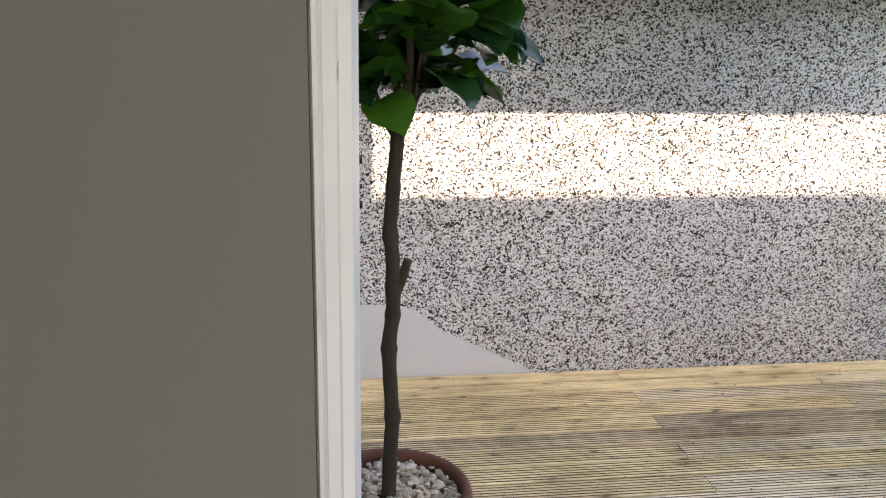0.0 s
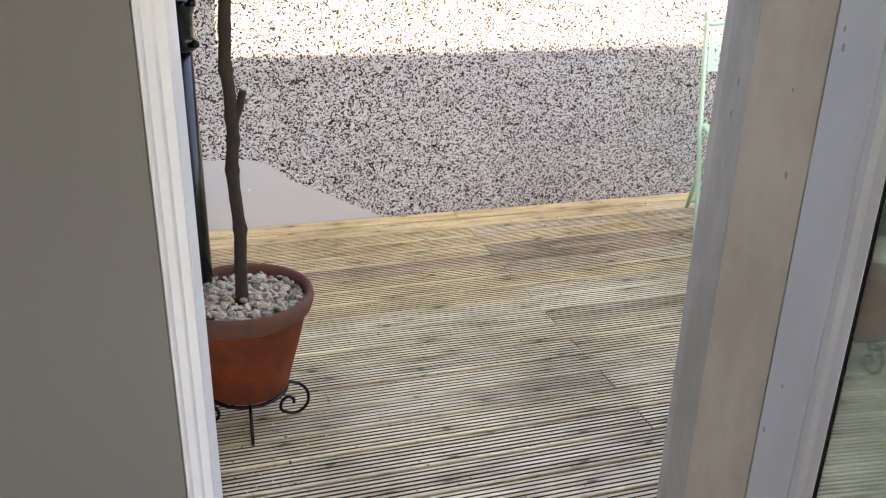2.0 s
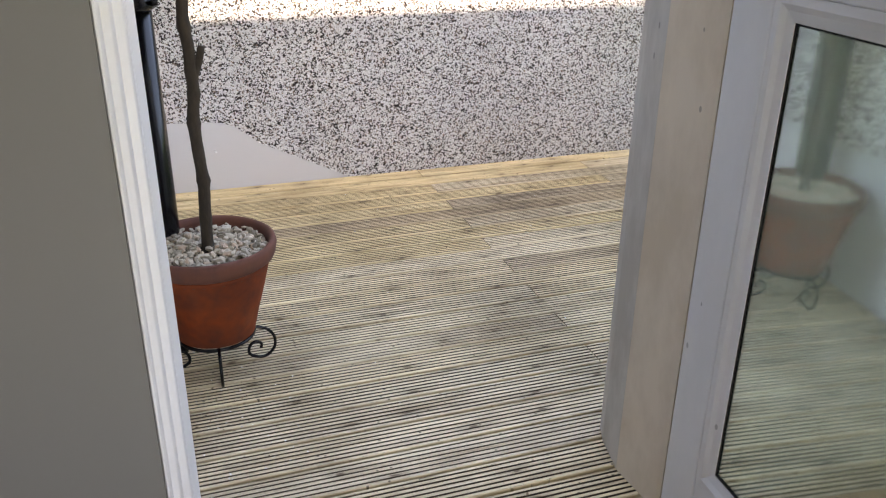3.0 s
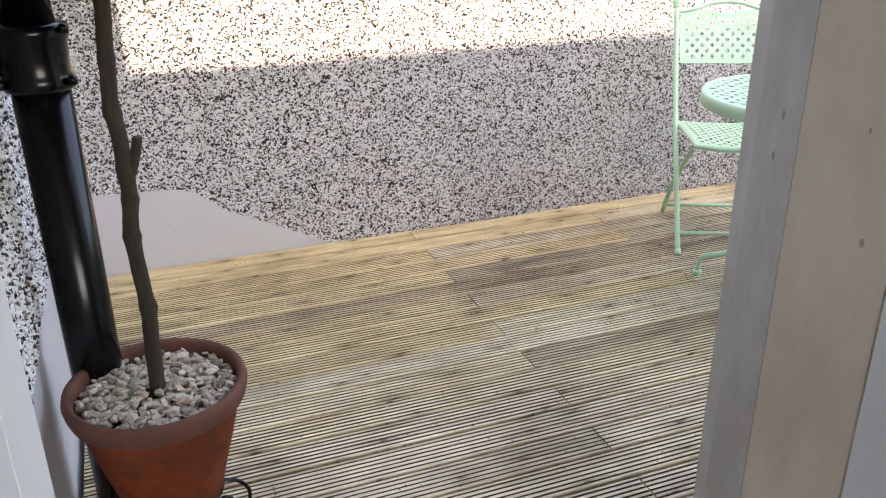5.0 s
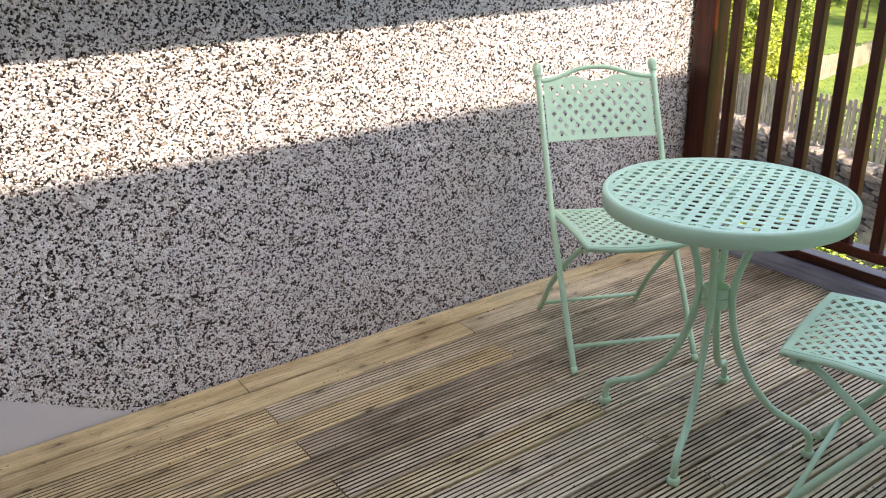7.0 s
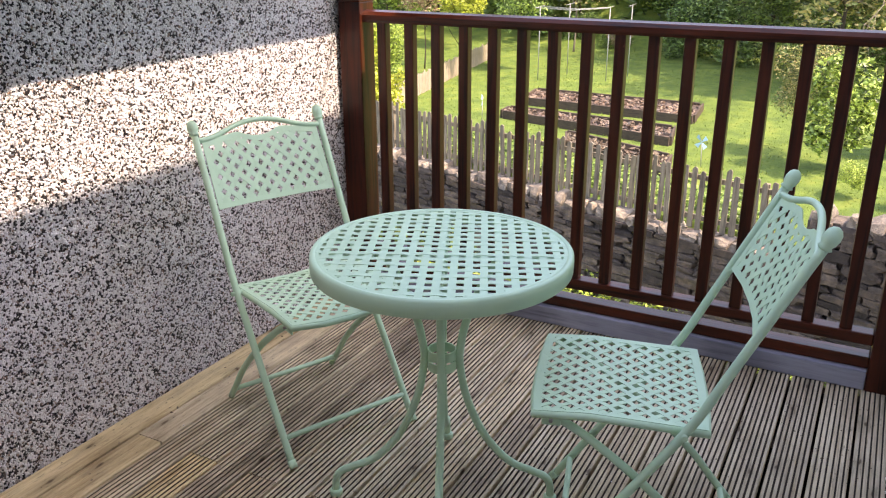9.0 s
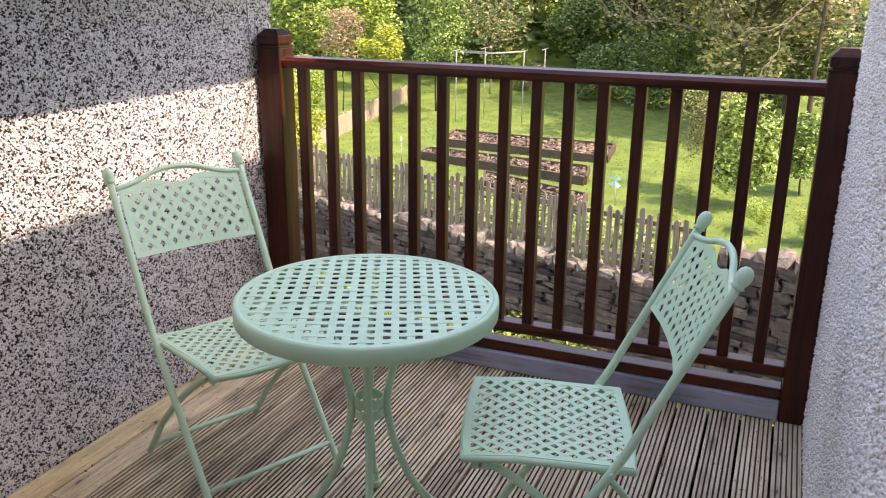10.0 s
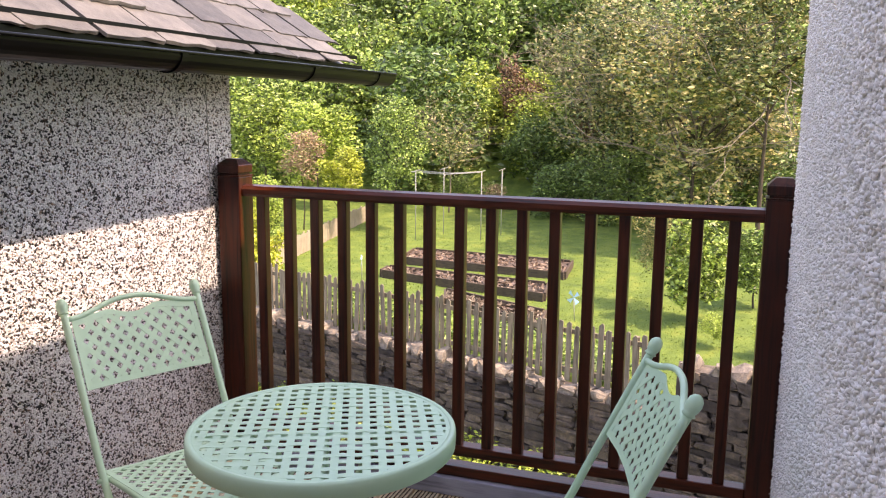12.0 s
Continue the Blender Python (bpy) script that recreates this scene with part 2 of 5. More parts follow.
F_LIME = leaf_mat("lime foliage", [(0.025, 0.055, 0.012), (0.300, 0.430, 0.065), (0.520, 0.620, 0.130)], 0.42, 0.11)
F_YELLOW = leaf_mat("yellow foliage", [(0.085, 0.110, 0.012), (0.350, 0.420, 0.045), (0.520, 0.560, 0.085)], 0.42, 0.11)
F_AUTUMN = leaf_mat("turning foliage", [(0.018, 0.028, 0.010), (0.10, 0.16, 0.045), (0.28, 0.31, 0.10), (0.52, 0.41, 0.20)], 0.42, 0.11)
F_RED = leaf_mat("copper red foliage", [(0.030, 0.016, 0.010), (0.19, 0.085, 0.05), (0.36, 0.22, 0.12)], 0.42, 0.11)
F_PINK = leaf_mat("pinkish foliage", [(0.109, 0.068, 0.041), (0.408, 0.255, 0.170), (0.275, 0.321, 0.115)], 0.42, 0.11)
def stone_mat(name, cols, light=0.6):
    m = material(name, cols[0], 0.92)
    n = Net(m)
    w = n.coords((1, 1, 1), "World")
    r = n.add("ObjectInfo").outputs["Random"]
    c = n.ramp(r, [(i / (len(cols) - 1), x) for i, x in enumerate(cols)])
    c = n.mix(light, c, n.ramp(n.noise(w, 9.0, 6.0, 0.7), [(0.32, (0.15, 0.15, 0.14)), (0.52, (1, 1, 1)), (0.66, (2.2, 2.0, 1.7))]), "MULTIPLY")
    n.color(c)
    n.bump(n.noise(w, 24.0, 6.0, 0.7), 0.9, 0.04)
    return m
M_RUBBLE = stone_mat("rubble stone", [(0.022, 0.018, 0.016), (0.06, 0.048, 0.038), (0.11, 0.09, 0.07), (0.04, 0.032, 0.028)])
M_COPING = stone_mat("pale coping stone", [(0.20, 0.175, 0.14), (0.30, 0.26, 0.21), (0.13, 0.11, 0.09)])
M_CHIPS = stone_mat("bark chippings", [(0.10, 0.075, 0.06), (0.18, 0.14, 0.12)], 0.9)
M_DARKWOOD = wood_mat("dark bed timber", (0.10, 0.07, 0.045), (0.04, 0.028, 0.02), 0.8, 1, 0.3, 0.3)
M_PALING = wood_mat("pale garden paling", (0.42, 0.36, 0.26), (0.26, 0.22, 0.16), 0.85, 2, 0.3, 0.3)
M_GALV = material("galvanised pole", (0.30, 0.32, 0.30), 0.6, 0.3)
M_SKYBLUE = material("pale blue plastic", (0.35, 0.62, 0.78), 0.5)
M_EARTH_WALL = material("dark wall core", (0.06, 0.05, 0.045), 0.95)
F_GRASS = leaf_mat("lawn blades", [(0.06, 0.12, 0.014), (0.12, 0.19, 0.022), (0.17, 0.23, 0.035)], 0.6, 0.25)
M_CHIPLOOSE = leaf_mat("dry brown flakes", [(0.07, 0.045, 0.03), (0.16, 0.11, 0.08), (0.28, 0.22, 0.17)], 0.9, 0.0)


def stones_mat(name, pale):
    m = material(name, (0.5, 0.47, 0.45), 0.5)
    n = Net(m)
    c = n.ramp(n.add("NewGeometry").outputs["Random Per Island"], [(0.0, (0.006, 0.006, 0.007)), (0.23, (0.018, 0.015, 0.016)), (0.26, (0.20, 0.12, 0.08)), (0.31, (0.42, 0.30, 0.22)), (0.34, (0.84, 0.83, 0.83)), (0.7, (0.93, 0.93, 0.93)), (1.0, (0.96, 0.96, 0.96))])
    if pale:
        c = n.mix(pale, c, (0.95, 0.915, 0.85))
    big = n.noise(n.coords((1, 1, 1), "World"), 1.3, 4.0, 0.6)
    c = n.mix(0.5, c, n.ramp(big, [(0.3, (0.82, 0.80, 0.79)), (0.55, (1, 1, 1))]), "MULTIPLY")
    n.color(c)
    return m
M_STONES = stones_mat("roughcast stones", 0.0)
M_STONES_PALE = stones_mat("painted roughcast stones", 0.95)

# ---- mesh helpers ----
def part(name, shape, mat, parent=None, label="", kind=""):
    if isinstance(shape, bmesh.types.BMesh):
        me = bpy.data.meshes.new(name)
        shape.to_mesh(me)
        shape.free()
    else:
        me = shape
    if mat and not me.materials:
        me.materials.append(mat)
    ob = new(name, me)
    ob.parent = parent
    return tagged(ob, label=label, kind=kind)

def base(name, m=None):
    ob = new(name)
    if m is not None:
        ob.matrix_basis = m
    return ob

def box(x0, x1, y0, y1, z0, z1, bevel=0.0, bm=None):
    bm = bm or bmesh.new()
    out = bmesh.ops.create_cube(bm, size=1.0, matrix=Matrix.Translation(((x0 + x1) / 2, (y0 + y1) / 2, (z0 + z1) / 2)) @ Matrix.Diagonal((abs(x1 - x0), abs(y1 - y0), abs(z1 - z0), 1)))
    if bevel:
        edges = {e for v in out["verts"] for e in v.link_edges}
        bmesh.ops.bevel(bm, geom=list(edges), offset=bevel, segments=2, affect="EDGES", profile=0.5)
    return bm

def prism(points, axis, a, b, bm=None):
    """A solid with the given outline, in the two other axes, between a and b along the axis."""
    bm = bm or bmesh.new()
    def at(p, s):
        v = [p[0], p[1]]
        v.insert(axis, s)
        return v
    lo, hi = [bm.verts.new(at(p, a)) for p in points], [bm.verts.new(at(p, b)) for p in points]
    n = len(points)
    bm.faces.new(lo[::-1]), bm.faces.new(hi)
    for i in range(n):
        bm.faces.new((lo[i], lo[(i + 1) % n], hi[(i + 1) % n], hi[i]))
    bmesh.ops.recalc_face_normals(bm, faces=bm.faces[:])
    return bm

def smooth_path(points, steps=6):
    """A Catmull-Rom line through the points."""
    p = [Vector(q) for q in points]
    p = [2 * p[0] - p[1]] + p + [2 * p[-1] - p[-2]]
    out = []
    for i in range(1, len(p) - 2):
        for k in range(steps):
            t = k / steps
            out.append(0.5 * ((2 * p[i]) + (p[i + 1] - p[i - 1]) * t + (2 * p[i - 1] - 5 * p[i] + 4 * p[i + 1] - p[i + 2]) * t * t + (3 * p[i] - p[i - 1] - 3 * p[i + 1] + p[i + 2]) * t ** 3))
    return out + [p[-2]]

def tube(points, radius, sides=10, bm=None, closed=False, flat=1.0, smooth=True):
    """A round bar along the points; radius may be a list."""
    bm = bm or bmesh.new()
    p = [Vector(q) for q in points]
    n = len(p)
    rings, side = [], None
    for i in range(n):
        a = p[(i - 1) % n] if closed or i else p[0]
        b = p[(i + 1) % n] if closed or i < n - 1 else p[-1]
        d = (b - a).normalized()
        if side is None:
            side = d.orthogonal().normalized()
        side = (side - d * side.dot(d)).normalized()
        up = d.cross(side)
        r = radius[i] if isinstance(radius, (list, tuple)) else radius
        rings.append([bm.verts.new(p[i] + r * (math.cos(k * math.tau / sides) * side + flat * math.sin(k * math.tau / sides) * up)) for k in range(sides)])
    for i in range(n if closed else n - 1):
        a, b = rings[i], rings[(i + 1) % n]
        for k in range(sides):
            f = bm.faces.new((a[k], a[(k + 1) % sides], b[(k + 1) % sides], b[k]))
            f.smooth = smooth
    if not closed:
        bm.faces.new(rings[0][::-1]), bm.faces.new(rings[-1])
    return bm

def lathe(profile, sides=48, centre=(0, 0, 0), bm=None, wobble=0.0):
    """A turned shape from (radius, height) pairs."""
    bm = bm or bmesh.new()
    c = Vector(centre)
    rings = []
    for r, z in profile:
        rings.append([bm.verts.new(c + Vector((r * math.cos(k * math.tau / sides), r * math.sin(k * math.tau / sides), z))) for k in range(sides)])
    for a, b in zip(rings, rings[1:]):
        for k in range(sides):
            f = bm.faces.new((a[k], a[(k + 1) % sides], b[(k + 1) % sides], b[k]))
            f.smooth = True
    bm.faces.new(rings[0][::-1]), bm.faces.new(rings[-1])
    return bm

def from_arrays(name, verts, faces, mat, smooth=False):
    me = bpy.data.meshes.new(name)
    me.from_pydata(np.asarray(verts).tolist(), [], np.asarray(faces).tolist())
    if smooth:
        me.polygons.foreach_set("use_smooth", np.ones(len(me.polygons), bool))
    me.materials.append(mat)
    return me
# ---- large structure ----
tagged(part("wall_north", box(LEFT_X - 0.3, 3.286, WALL_Y + 0.002, WALL_Y + 0.28, -4.3, 1.72), M_CAST), label="speckled roughcast wall of the outbuilding beside the deck", category="wall", kind="structure")
tagged(part("render_patch", prism([(LEFT_X, -0.02), (0.838, -0.02), (0.815, 0.004), (0.446, 0.186), (0.40, 0.225), (0.354, 0.262), (0.30, 0.283), (0.263, 0.290), (0.12, 0.296), (LEFT_X, 0.302)], 1, WALL_Y - 0.0015, WALL_Y + 0.0015), M_PLASTER), label="smooth white render patch at the foot of the roughcast wall", category="wall", kind="structure")
tagged(part("wall_west", box(LEFT_X - 0.28, LEFT_X, 0.742, WALL_Y, 0.455, 3.6), M_CAST), label="speckled roughcast return wall beside the drainpipe", category="wall", kind="structure")
tagged(part("plinth", box(LEFT_X - 0.28, LEFT_X - 0.012, 0.742, WALL_Y, -4.3, 0.455), M_PLASTER), label="smooth white plinth under the roughcast return wall", category="wall", kind="structure")
tagged(part("wall_east", box(0.994, 3.157, 0.70, HOUSE_Y, -4.3, 3.1), M_CAST_PALE), label="speckled roughcast outer wall of the house", category="wall", kind="structure")
tagged(part("wall_gable", box(2.90, 3.15, -4.5, 0.70, -4.3, 3.1), M_CAST), label="roughcast side wall of the house", category="wall", kind="structure")
tagged(part("reveal_edge", prism([(0.9935, 0.976), (0.9935, 0.829), (0.950, 0.829), (0.972, 0.93), (0.990, 0.976)], 2, 0.0, 2.08), M_EDGE), label="grey painted rough plaster edge of the doorway", category="wall", kind="structure")
tagged(part("door_reveal_east", prism([(0.9935, 0.827), (0.9935, 0.694), (0.961, 0.672), (0.949, 0.827)], 2, 0.0, 2.08), M_CREAM), label="beige painted reveal of the doorway", category="wall", kind="structure")
tagged(part("door_reveal_west", prism([(-0.30, 0.742), (0.055, 0.742), (0.046, 0.657), (-0.30, 0.657)], 2, 0.0, 2.08), M_WHITE), label="white painted reveal of the doorway", category="wall", kind="structure")
tagged(part("wall_south_inner", box(-1.6, 0.0192, 0.423, 0.654, 0.0, 2.4), M_INNER), label="plain warm grey inner wall beside the door frame", category="wall", kind="structure")
tagged(part("wall_inner_east", box(1.035, 2.89, 0.66, 0.697, 0.0, 2.4), M_WHITE), label="plain warm grey inner wall behind the open door", category="wall", kind="structure")
# Unseen wall; its opening is added for the fill lamp.
_bm = box(-1.6, 0.2, -2.7, -2.55, 0.0, 2.4)
box(2.0, 2.9, -2.7, -2.55, 0.0, 2.4, 0, _bm), box(0.2, 2.0, -2.7, -2.55, 0.0, 0.9, 0, _bm), box(0.2, 2.0, -2.7, -2.55, 2.15, 2.4, 0, _bm)
tagged(part("wall_back", _bm, M_INNER), label="plain warm grey back wall of the room", category="wall", kind="structure")
tagged(part("wall_side", box(-1.75, -1.6, -2.7, 0.572, 0.0, 2.4), M_INNER), label="plain warm grey side wall of the room", category="wall", kind="structure")
tagged(part("ceiling", box(-1.75, 2.9, -2.7, 0.70, 2.4, 2.5), M_WHITE), label="plain white ceiling of the room", category="ceiling", kind="structure")
tagged(part("lintel", box(-0.30, 0.994, 0.43, HOUSE_Y - 0.002, 2.08, 2.4), M_CREAM), label="beige lintel over the doorway", category="wall", kind="structure")
tagged(part("wall_above_door", box(-0.34, 0.994, 0.70, HOUSE_Y, 2.402, 3.1), M_CAST), label="roughcast wall over the doorway", category="wall", kind="structure")
tagged(part("floor", box(-1.75, 2.9, -2.7, 0.60, -0.12, 0.0), material("floorboards", (0.22, 0.15, 0.09), 0.5)), label="plain brown floor of the room", category="floor", kind="structure")
tagged(part("threshold", box(0.02, 0.99, 0.575, 0.640, -0.05, 0.012, 0.004), M_PALE), label="worn timber threshold of the doorway", category="floor", kind="structure")
tagged(part("house_roof", prism([(-4.6, 4.9), (-0.9, 5.2), (1.20, 3.41), (1.20, 3.29), (0.95, 3.10), (-4.6, 3.10)], 0, -2.5, 3.27), M_SLATE), label="dark slate roof of the house", category="roof", kind="structure")

def deck():
    frame_bm = bmesh.new()
    for i in range(9):
        x = 0.0 + i * 0.395
        box(x - 0.022, x + 0.022, 0.66, WALL_Y - 0.01, -0.18, -0.030, 0, frame_bm)
    root = tagged(part("deck", frame_bm, M_EARTH), label="ridged softwood decking in pale and stained boards", category="decking", kind="structure")
    tagged(part("deck_underlay", box(LEFT_X, RAIL_X, 0.64, WALL_Y - 0.005, -0.20, -0.182), M_EARTH), label="dark ground under the deck", category="decking", kind="structure")
    def board_mesh(x0, x1, grooved, mat, wear=0.0, shallow=0.0015):
        w, h = BOARD - 0.0085, 0.028
        prof = [(-w / 2, -h), (w / 2, -h), (w / 2, -0.002), (w / 2 - 0.002, 0)]
        ridge, groove, deep = 0.0090 + wear, 0.0052 - wear, 0.0048 if grooved else shallow
        if ridge:
            for r in range(6):
                g = w / 2 - ridge - groove / 2 - r * (ridge + groove)
                prof += [(g + groove / 2, 0), (g + groove / 2 - 0.0012, -deep), (g - groove / 2 + 0.0012, -deep), (g - groove / 2, 0)]
        prof += [(-w / 2 + 0.002, 0), (-w / 2, -0.002)]
        me = bpy.data.meshes.new("board")
        bm = prism(prof, 0, x0, x1)
        bm.to_mesh(me)
        bm.free()
        me.materials.append(mat)
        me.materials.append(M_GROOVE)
        # Groove walls and bottoms take a darker colour than the ridges.
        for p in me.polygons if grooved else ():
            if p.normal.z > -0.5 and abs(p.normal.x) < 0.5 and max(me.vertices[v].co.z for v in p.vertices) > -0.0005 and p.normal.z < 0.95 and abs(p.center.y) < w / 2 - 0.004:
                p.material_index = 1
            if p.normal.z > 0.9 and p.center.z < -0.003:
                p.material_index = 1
        return me
    joints = {0: 1.142, 1: 1.918}
    cache = {}
    dark = {(5, 0), (4, 1), (5, 1), (10, 1)}
    fresh = {(0, 0), (1, 0), (2, 0), (3, 0), (4, 0), (6, 0), (7, 0), (0, 1), (8, 0)}
    for row in range(23):
        y = WALL_Y - 0.004 - BOARD * (row + 0.5)
        cut = joints[row % 2]
        for x0, x1 in ((LEFT_X + 0.004, cut - 0.002), (cut + 0.002, RAIL_X + 0.06)):
            side = 0 if x0 < 0.5 else 1
            mat = M_DECK_DARK if (row, side) in dark else M_DECK_FRESH if (row, side) in fresh else M_DECK
            wear = 0.0024 if row < 2 else 0.0010 if row == 2 else (0.0, 0.0004, -0.0005, 0.0007, -0.0002)[row * 2 % 5]
            key = (round(x0, 3), round(x1, 3), row > 1, row == 1, mat.name, wear)
            if key not in cache:
                cache[key] = board_mesh(x0, x1, row > 1, mat, wear, 0.0032 if row == 1 else 0.0015)
            b = part("board", cache[key], None, root)
            b.location = (0, y + random.uniform(-0.0008, 0.0008), random.uniform(-0.0015, 0.0))
deck()

# ---- railing ----
def railing():
    root = base("balcony_railing", pose(RAIL_X, 0, 0))
    tagged(root, label="dark red stained timber railing with square balusters", category="railing")
    for y0 in (0.937, 2.882):
        p = part("post", box(0.0, 0.095, y0, y0 + 0.095, 0.0, 1.128, 0.004), M_STAIN, root)
        cap = bmesh.new()
        box(-0.002, 0.097, y0 - 0.002, y0 + 0.097, 1.128, 1.133, 0, cap)
        prism([(y0 + 0.008, 1.133), (y0 + 0.087, 1.133), (y0 + 0.087, 1.141), (y0 + 0.008, 1.141)], 0, 0.008, 0.087, cap)
        box(0.0, 0.095, y0, y0 + 0.095, 1.141, 1.172, 0.003, cap)
        c = [cap.verts.new((0.002 + dx * 0.091, y0 + 0.002 + dy * 0.091, 1.172)) for dx, dy in ((0, 0), (1, 0), (1, 1), (0, 1))]
        d = [cap.verts.new((0.024 + dx * 0.047, y0 + 0.024 + dy * 0.047, 1.194)) for dx, dy in ((0, 0), (1, 0), (1, 1), (0, 1))]
        cap.faces.new(d)
        for i in range(4):
            cap.faces.new((c[i], c[(i + 1) % 4], d[(i + 1) % 4], d[i]))
        part("post_cap", cap, M_STAIN, p)
    outline = [(0.018, 1.055), (0.082, 1.055), (0.086, 1.064), (0.086, 1.082), (0.076, 1.094), (0.05, 1.099), (0.024, 1.094), (0.014, 1.082), (0.014, 1.064)]
    part("handrail", prism_y(outline, 1.032, 2.882), M_RAIL, root)
    part("bottom_rail", box(0.022, 0.078, 1.032, 2.882, 0.147, 0.186, 0.004), M_RAIL, root)
    part("lower_rail", box(0.018, 0.082, 1.032, 2.882, 0.070, 0.108, 0.004), M_RAIL, root)
    me = bpy.data.meshes.new("baluster")
    bm = box(-0.018, 0.018, -0.0185, 0.0185, 0.186, 1.056, 0.003)
    bm.to_mesh(me)
    bm.free()
    me.materials.append(M_STAIN)
    for k in range(1, 17):
        b = part("baluster", me, None, root)
        b.location = (0.050, 2.925 - 0.1131 * k, 0)
        b.rotation_euler = (random.uniform(-0.003, 0.003), 0, random.uniform(-0.03, 0.03))

def prism_y(outline, a, b):
    return prism([(x, z) for x, z in outline], 1, a, b)
railing()
tagged(part("sill_board", box(RAIL_X, RAIL_X + 0.135, 1.034, 2.880, 0.001, 0.068, 0.004), M_SILL), label="grey weathered board along the deck edge under the railing", category="board", kind="structure")
tagged(part("edge_board", box(RAIL_X + 0.137, RAIL_X + 0.20, 0.90, 3.0, -0.05, 0.048, 0.004), M_PALE), label="pale sunlit timber board outside the railing", category="board", kind="structure")

# ---- outbuilding roof ----
ROOF_X0, ROOF_X1, EAVE_Y, EAVE_Z = -0.40, 4.05, 2.75, 1.555
def outbuilding_roof():
    rise = math.tan(radians(34))
    root = tagged(part("outbuilding_roof", prism([(EAVE_Y + 0.03, EAVE_Z - 0.03), (EAVE_Y + 3.0, EAVE_Z - 0.03 + 2.97 * rise), (EAVE_Y + 3.0, EAVE_Z - 0.05 + 2.97 * rise), (EAVE_Y + 0.06, EAVE_Z - 0.06), (EAVE_Y + 0.03, EAVE_Z - 0.06)], 0, ROOF_X0, ROOF_X1 - 0.02), M_SLATE), label="weathered grey slate roof of the outbuilding", category="roof", kind="structure")
    for row in range(8):
        for i in range(19):
            w = 0.26
            x = ROOF_X0 + (i + (0.5 if row % 2 else 0)) * w + random.uniform(-0.01, 0.01)
            if x + w / 2 > ROOF_X1 or x < ROOF_X0:
                continue
            if x < 1.3 and i < 3:
                continue
            y = EAVE_Y + row * 0.155
            hw, ln, th = w / 2 - 0.003, 0.30, random.uniform(0.006, 0.010)
            lift = random.choice((0.0, 0.002, 0.004, 0.010))
            pts = []
            for sx, sy in ((-1, 0), (-0.8, 0), (-0.45, 0), (0.0, 0), (0.3, 0), (0.7, 0), (0.88, 0), (1, 0), (1, 1), (-1, 1)):
                pts.append((x + sx * hw * random.uniform(0.96, 1.0), sy * ln - (random.uniform(-0.008, 0.006) * (1 + 2 * (sx == 1)) if sy == 0 else 0)))
            bm = prism(pts, 2, 0, th)
            for v in bm.verts:
                s = v.co.y
                v.co = Vector((v.co.x, y + s * math.cos(radians(34)) - v.co.z * 0.5, EAVE_Z + (y - EAVE_Y) * rise + s * math.sin(radians(34)) * 0.955 + v.co.z + 0.016 + random.uniform(-0.0015, 0.0015) + lift * (1 - s / ln)))
            part("slate", bm, M_SLATE, root)
outbuilding_roof()

def gutter():
    root = base("roof_gutter", pose(0, EAVE_Y - 0.045, EAVE_Z - 0.012))
    tagged(root, label="black half-round rain gutter under the slate eave", category="gutter")
    ring = [(0.055 * math.cos(a), 0.055 * math.sin(a)) for a in np.linspace(math.pi, math.tau, 15)]
    inner = [(0.051 * math.cos(a), 0.051 * math.sin(a)) for a in np.linspace(math.tau, math.pi, 15)]
    end = 4.13
    part("trough", prism([(y, z) for y, z in ring] + [(y, z) for y, z in inner], 0, -0.35, end), M_GUTTER, root)
    part("end_cap", prism([(y, z) for y, z in ring], 0, end - 0.002, end + 0.004), M_GUTTER, root)
    part("lip", tube([(-0.35, -0.055, 0.0), (end, -0.055, 0.0)], 0.005, 8), M_GUTTER, root)
    for x in (1.75, 2.55, 3.35, 3.95):
        outer = [(0.060 * math.cos(a), 0.060 * math.sin(a)) for a in np.linspace(math.pi, math.tau, 15)]
        skin = [(0.0552 * math.cos(a), 0.0552 * math.sin(a)) for a in np.linspace(math.tau, math.pi, 15)]
        part("bracket", prism(outer + skin, 0, x - 0.014, x + 0.014), M_GUTTER, root)
gutter()
tagged(part("fascia_board", box(ROOF_X0, ROOF_X1 - 0.05, EAVE_Y + 0.015, EAVE_Y + 0.04, EAVE_Z - 0.06, EAVE_Z + 0.02), M_GUTTER), label="black fascia board under the slates", category="board", kind="structure")
tagged(part("soffit", box(ROOF_X0, ROOF_X1 - 0.05, EAVE_Y + 0.04, WALL_Y + 0.1, EAVE_Z + 0.05, EAVE_Z + 0.065), M_GUTTER), label="dark soffit board under the eave", category="board", kind="structure")

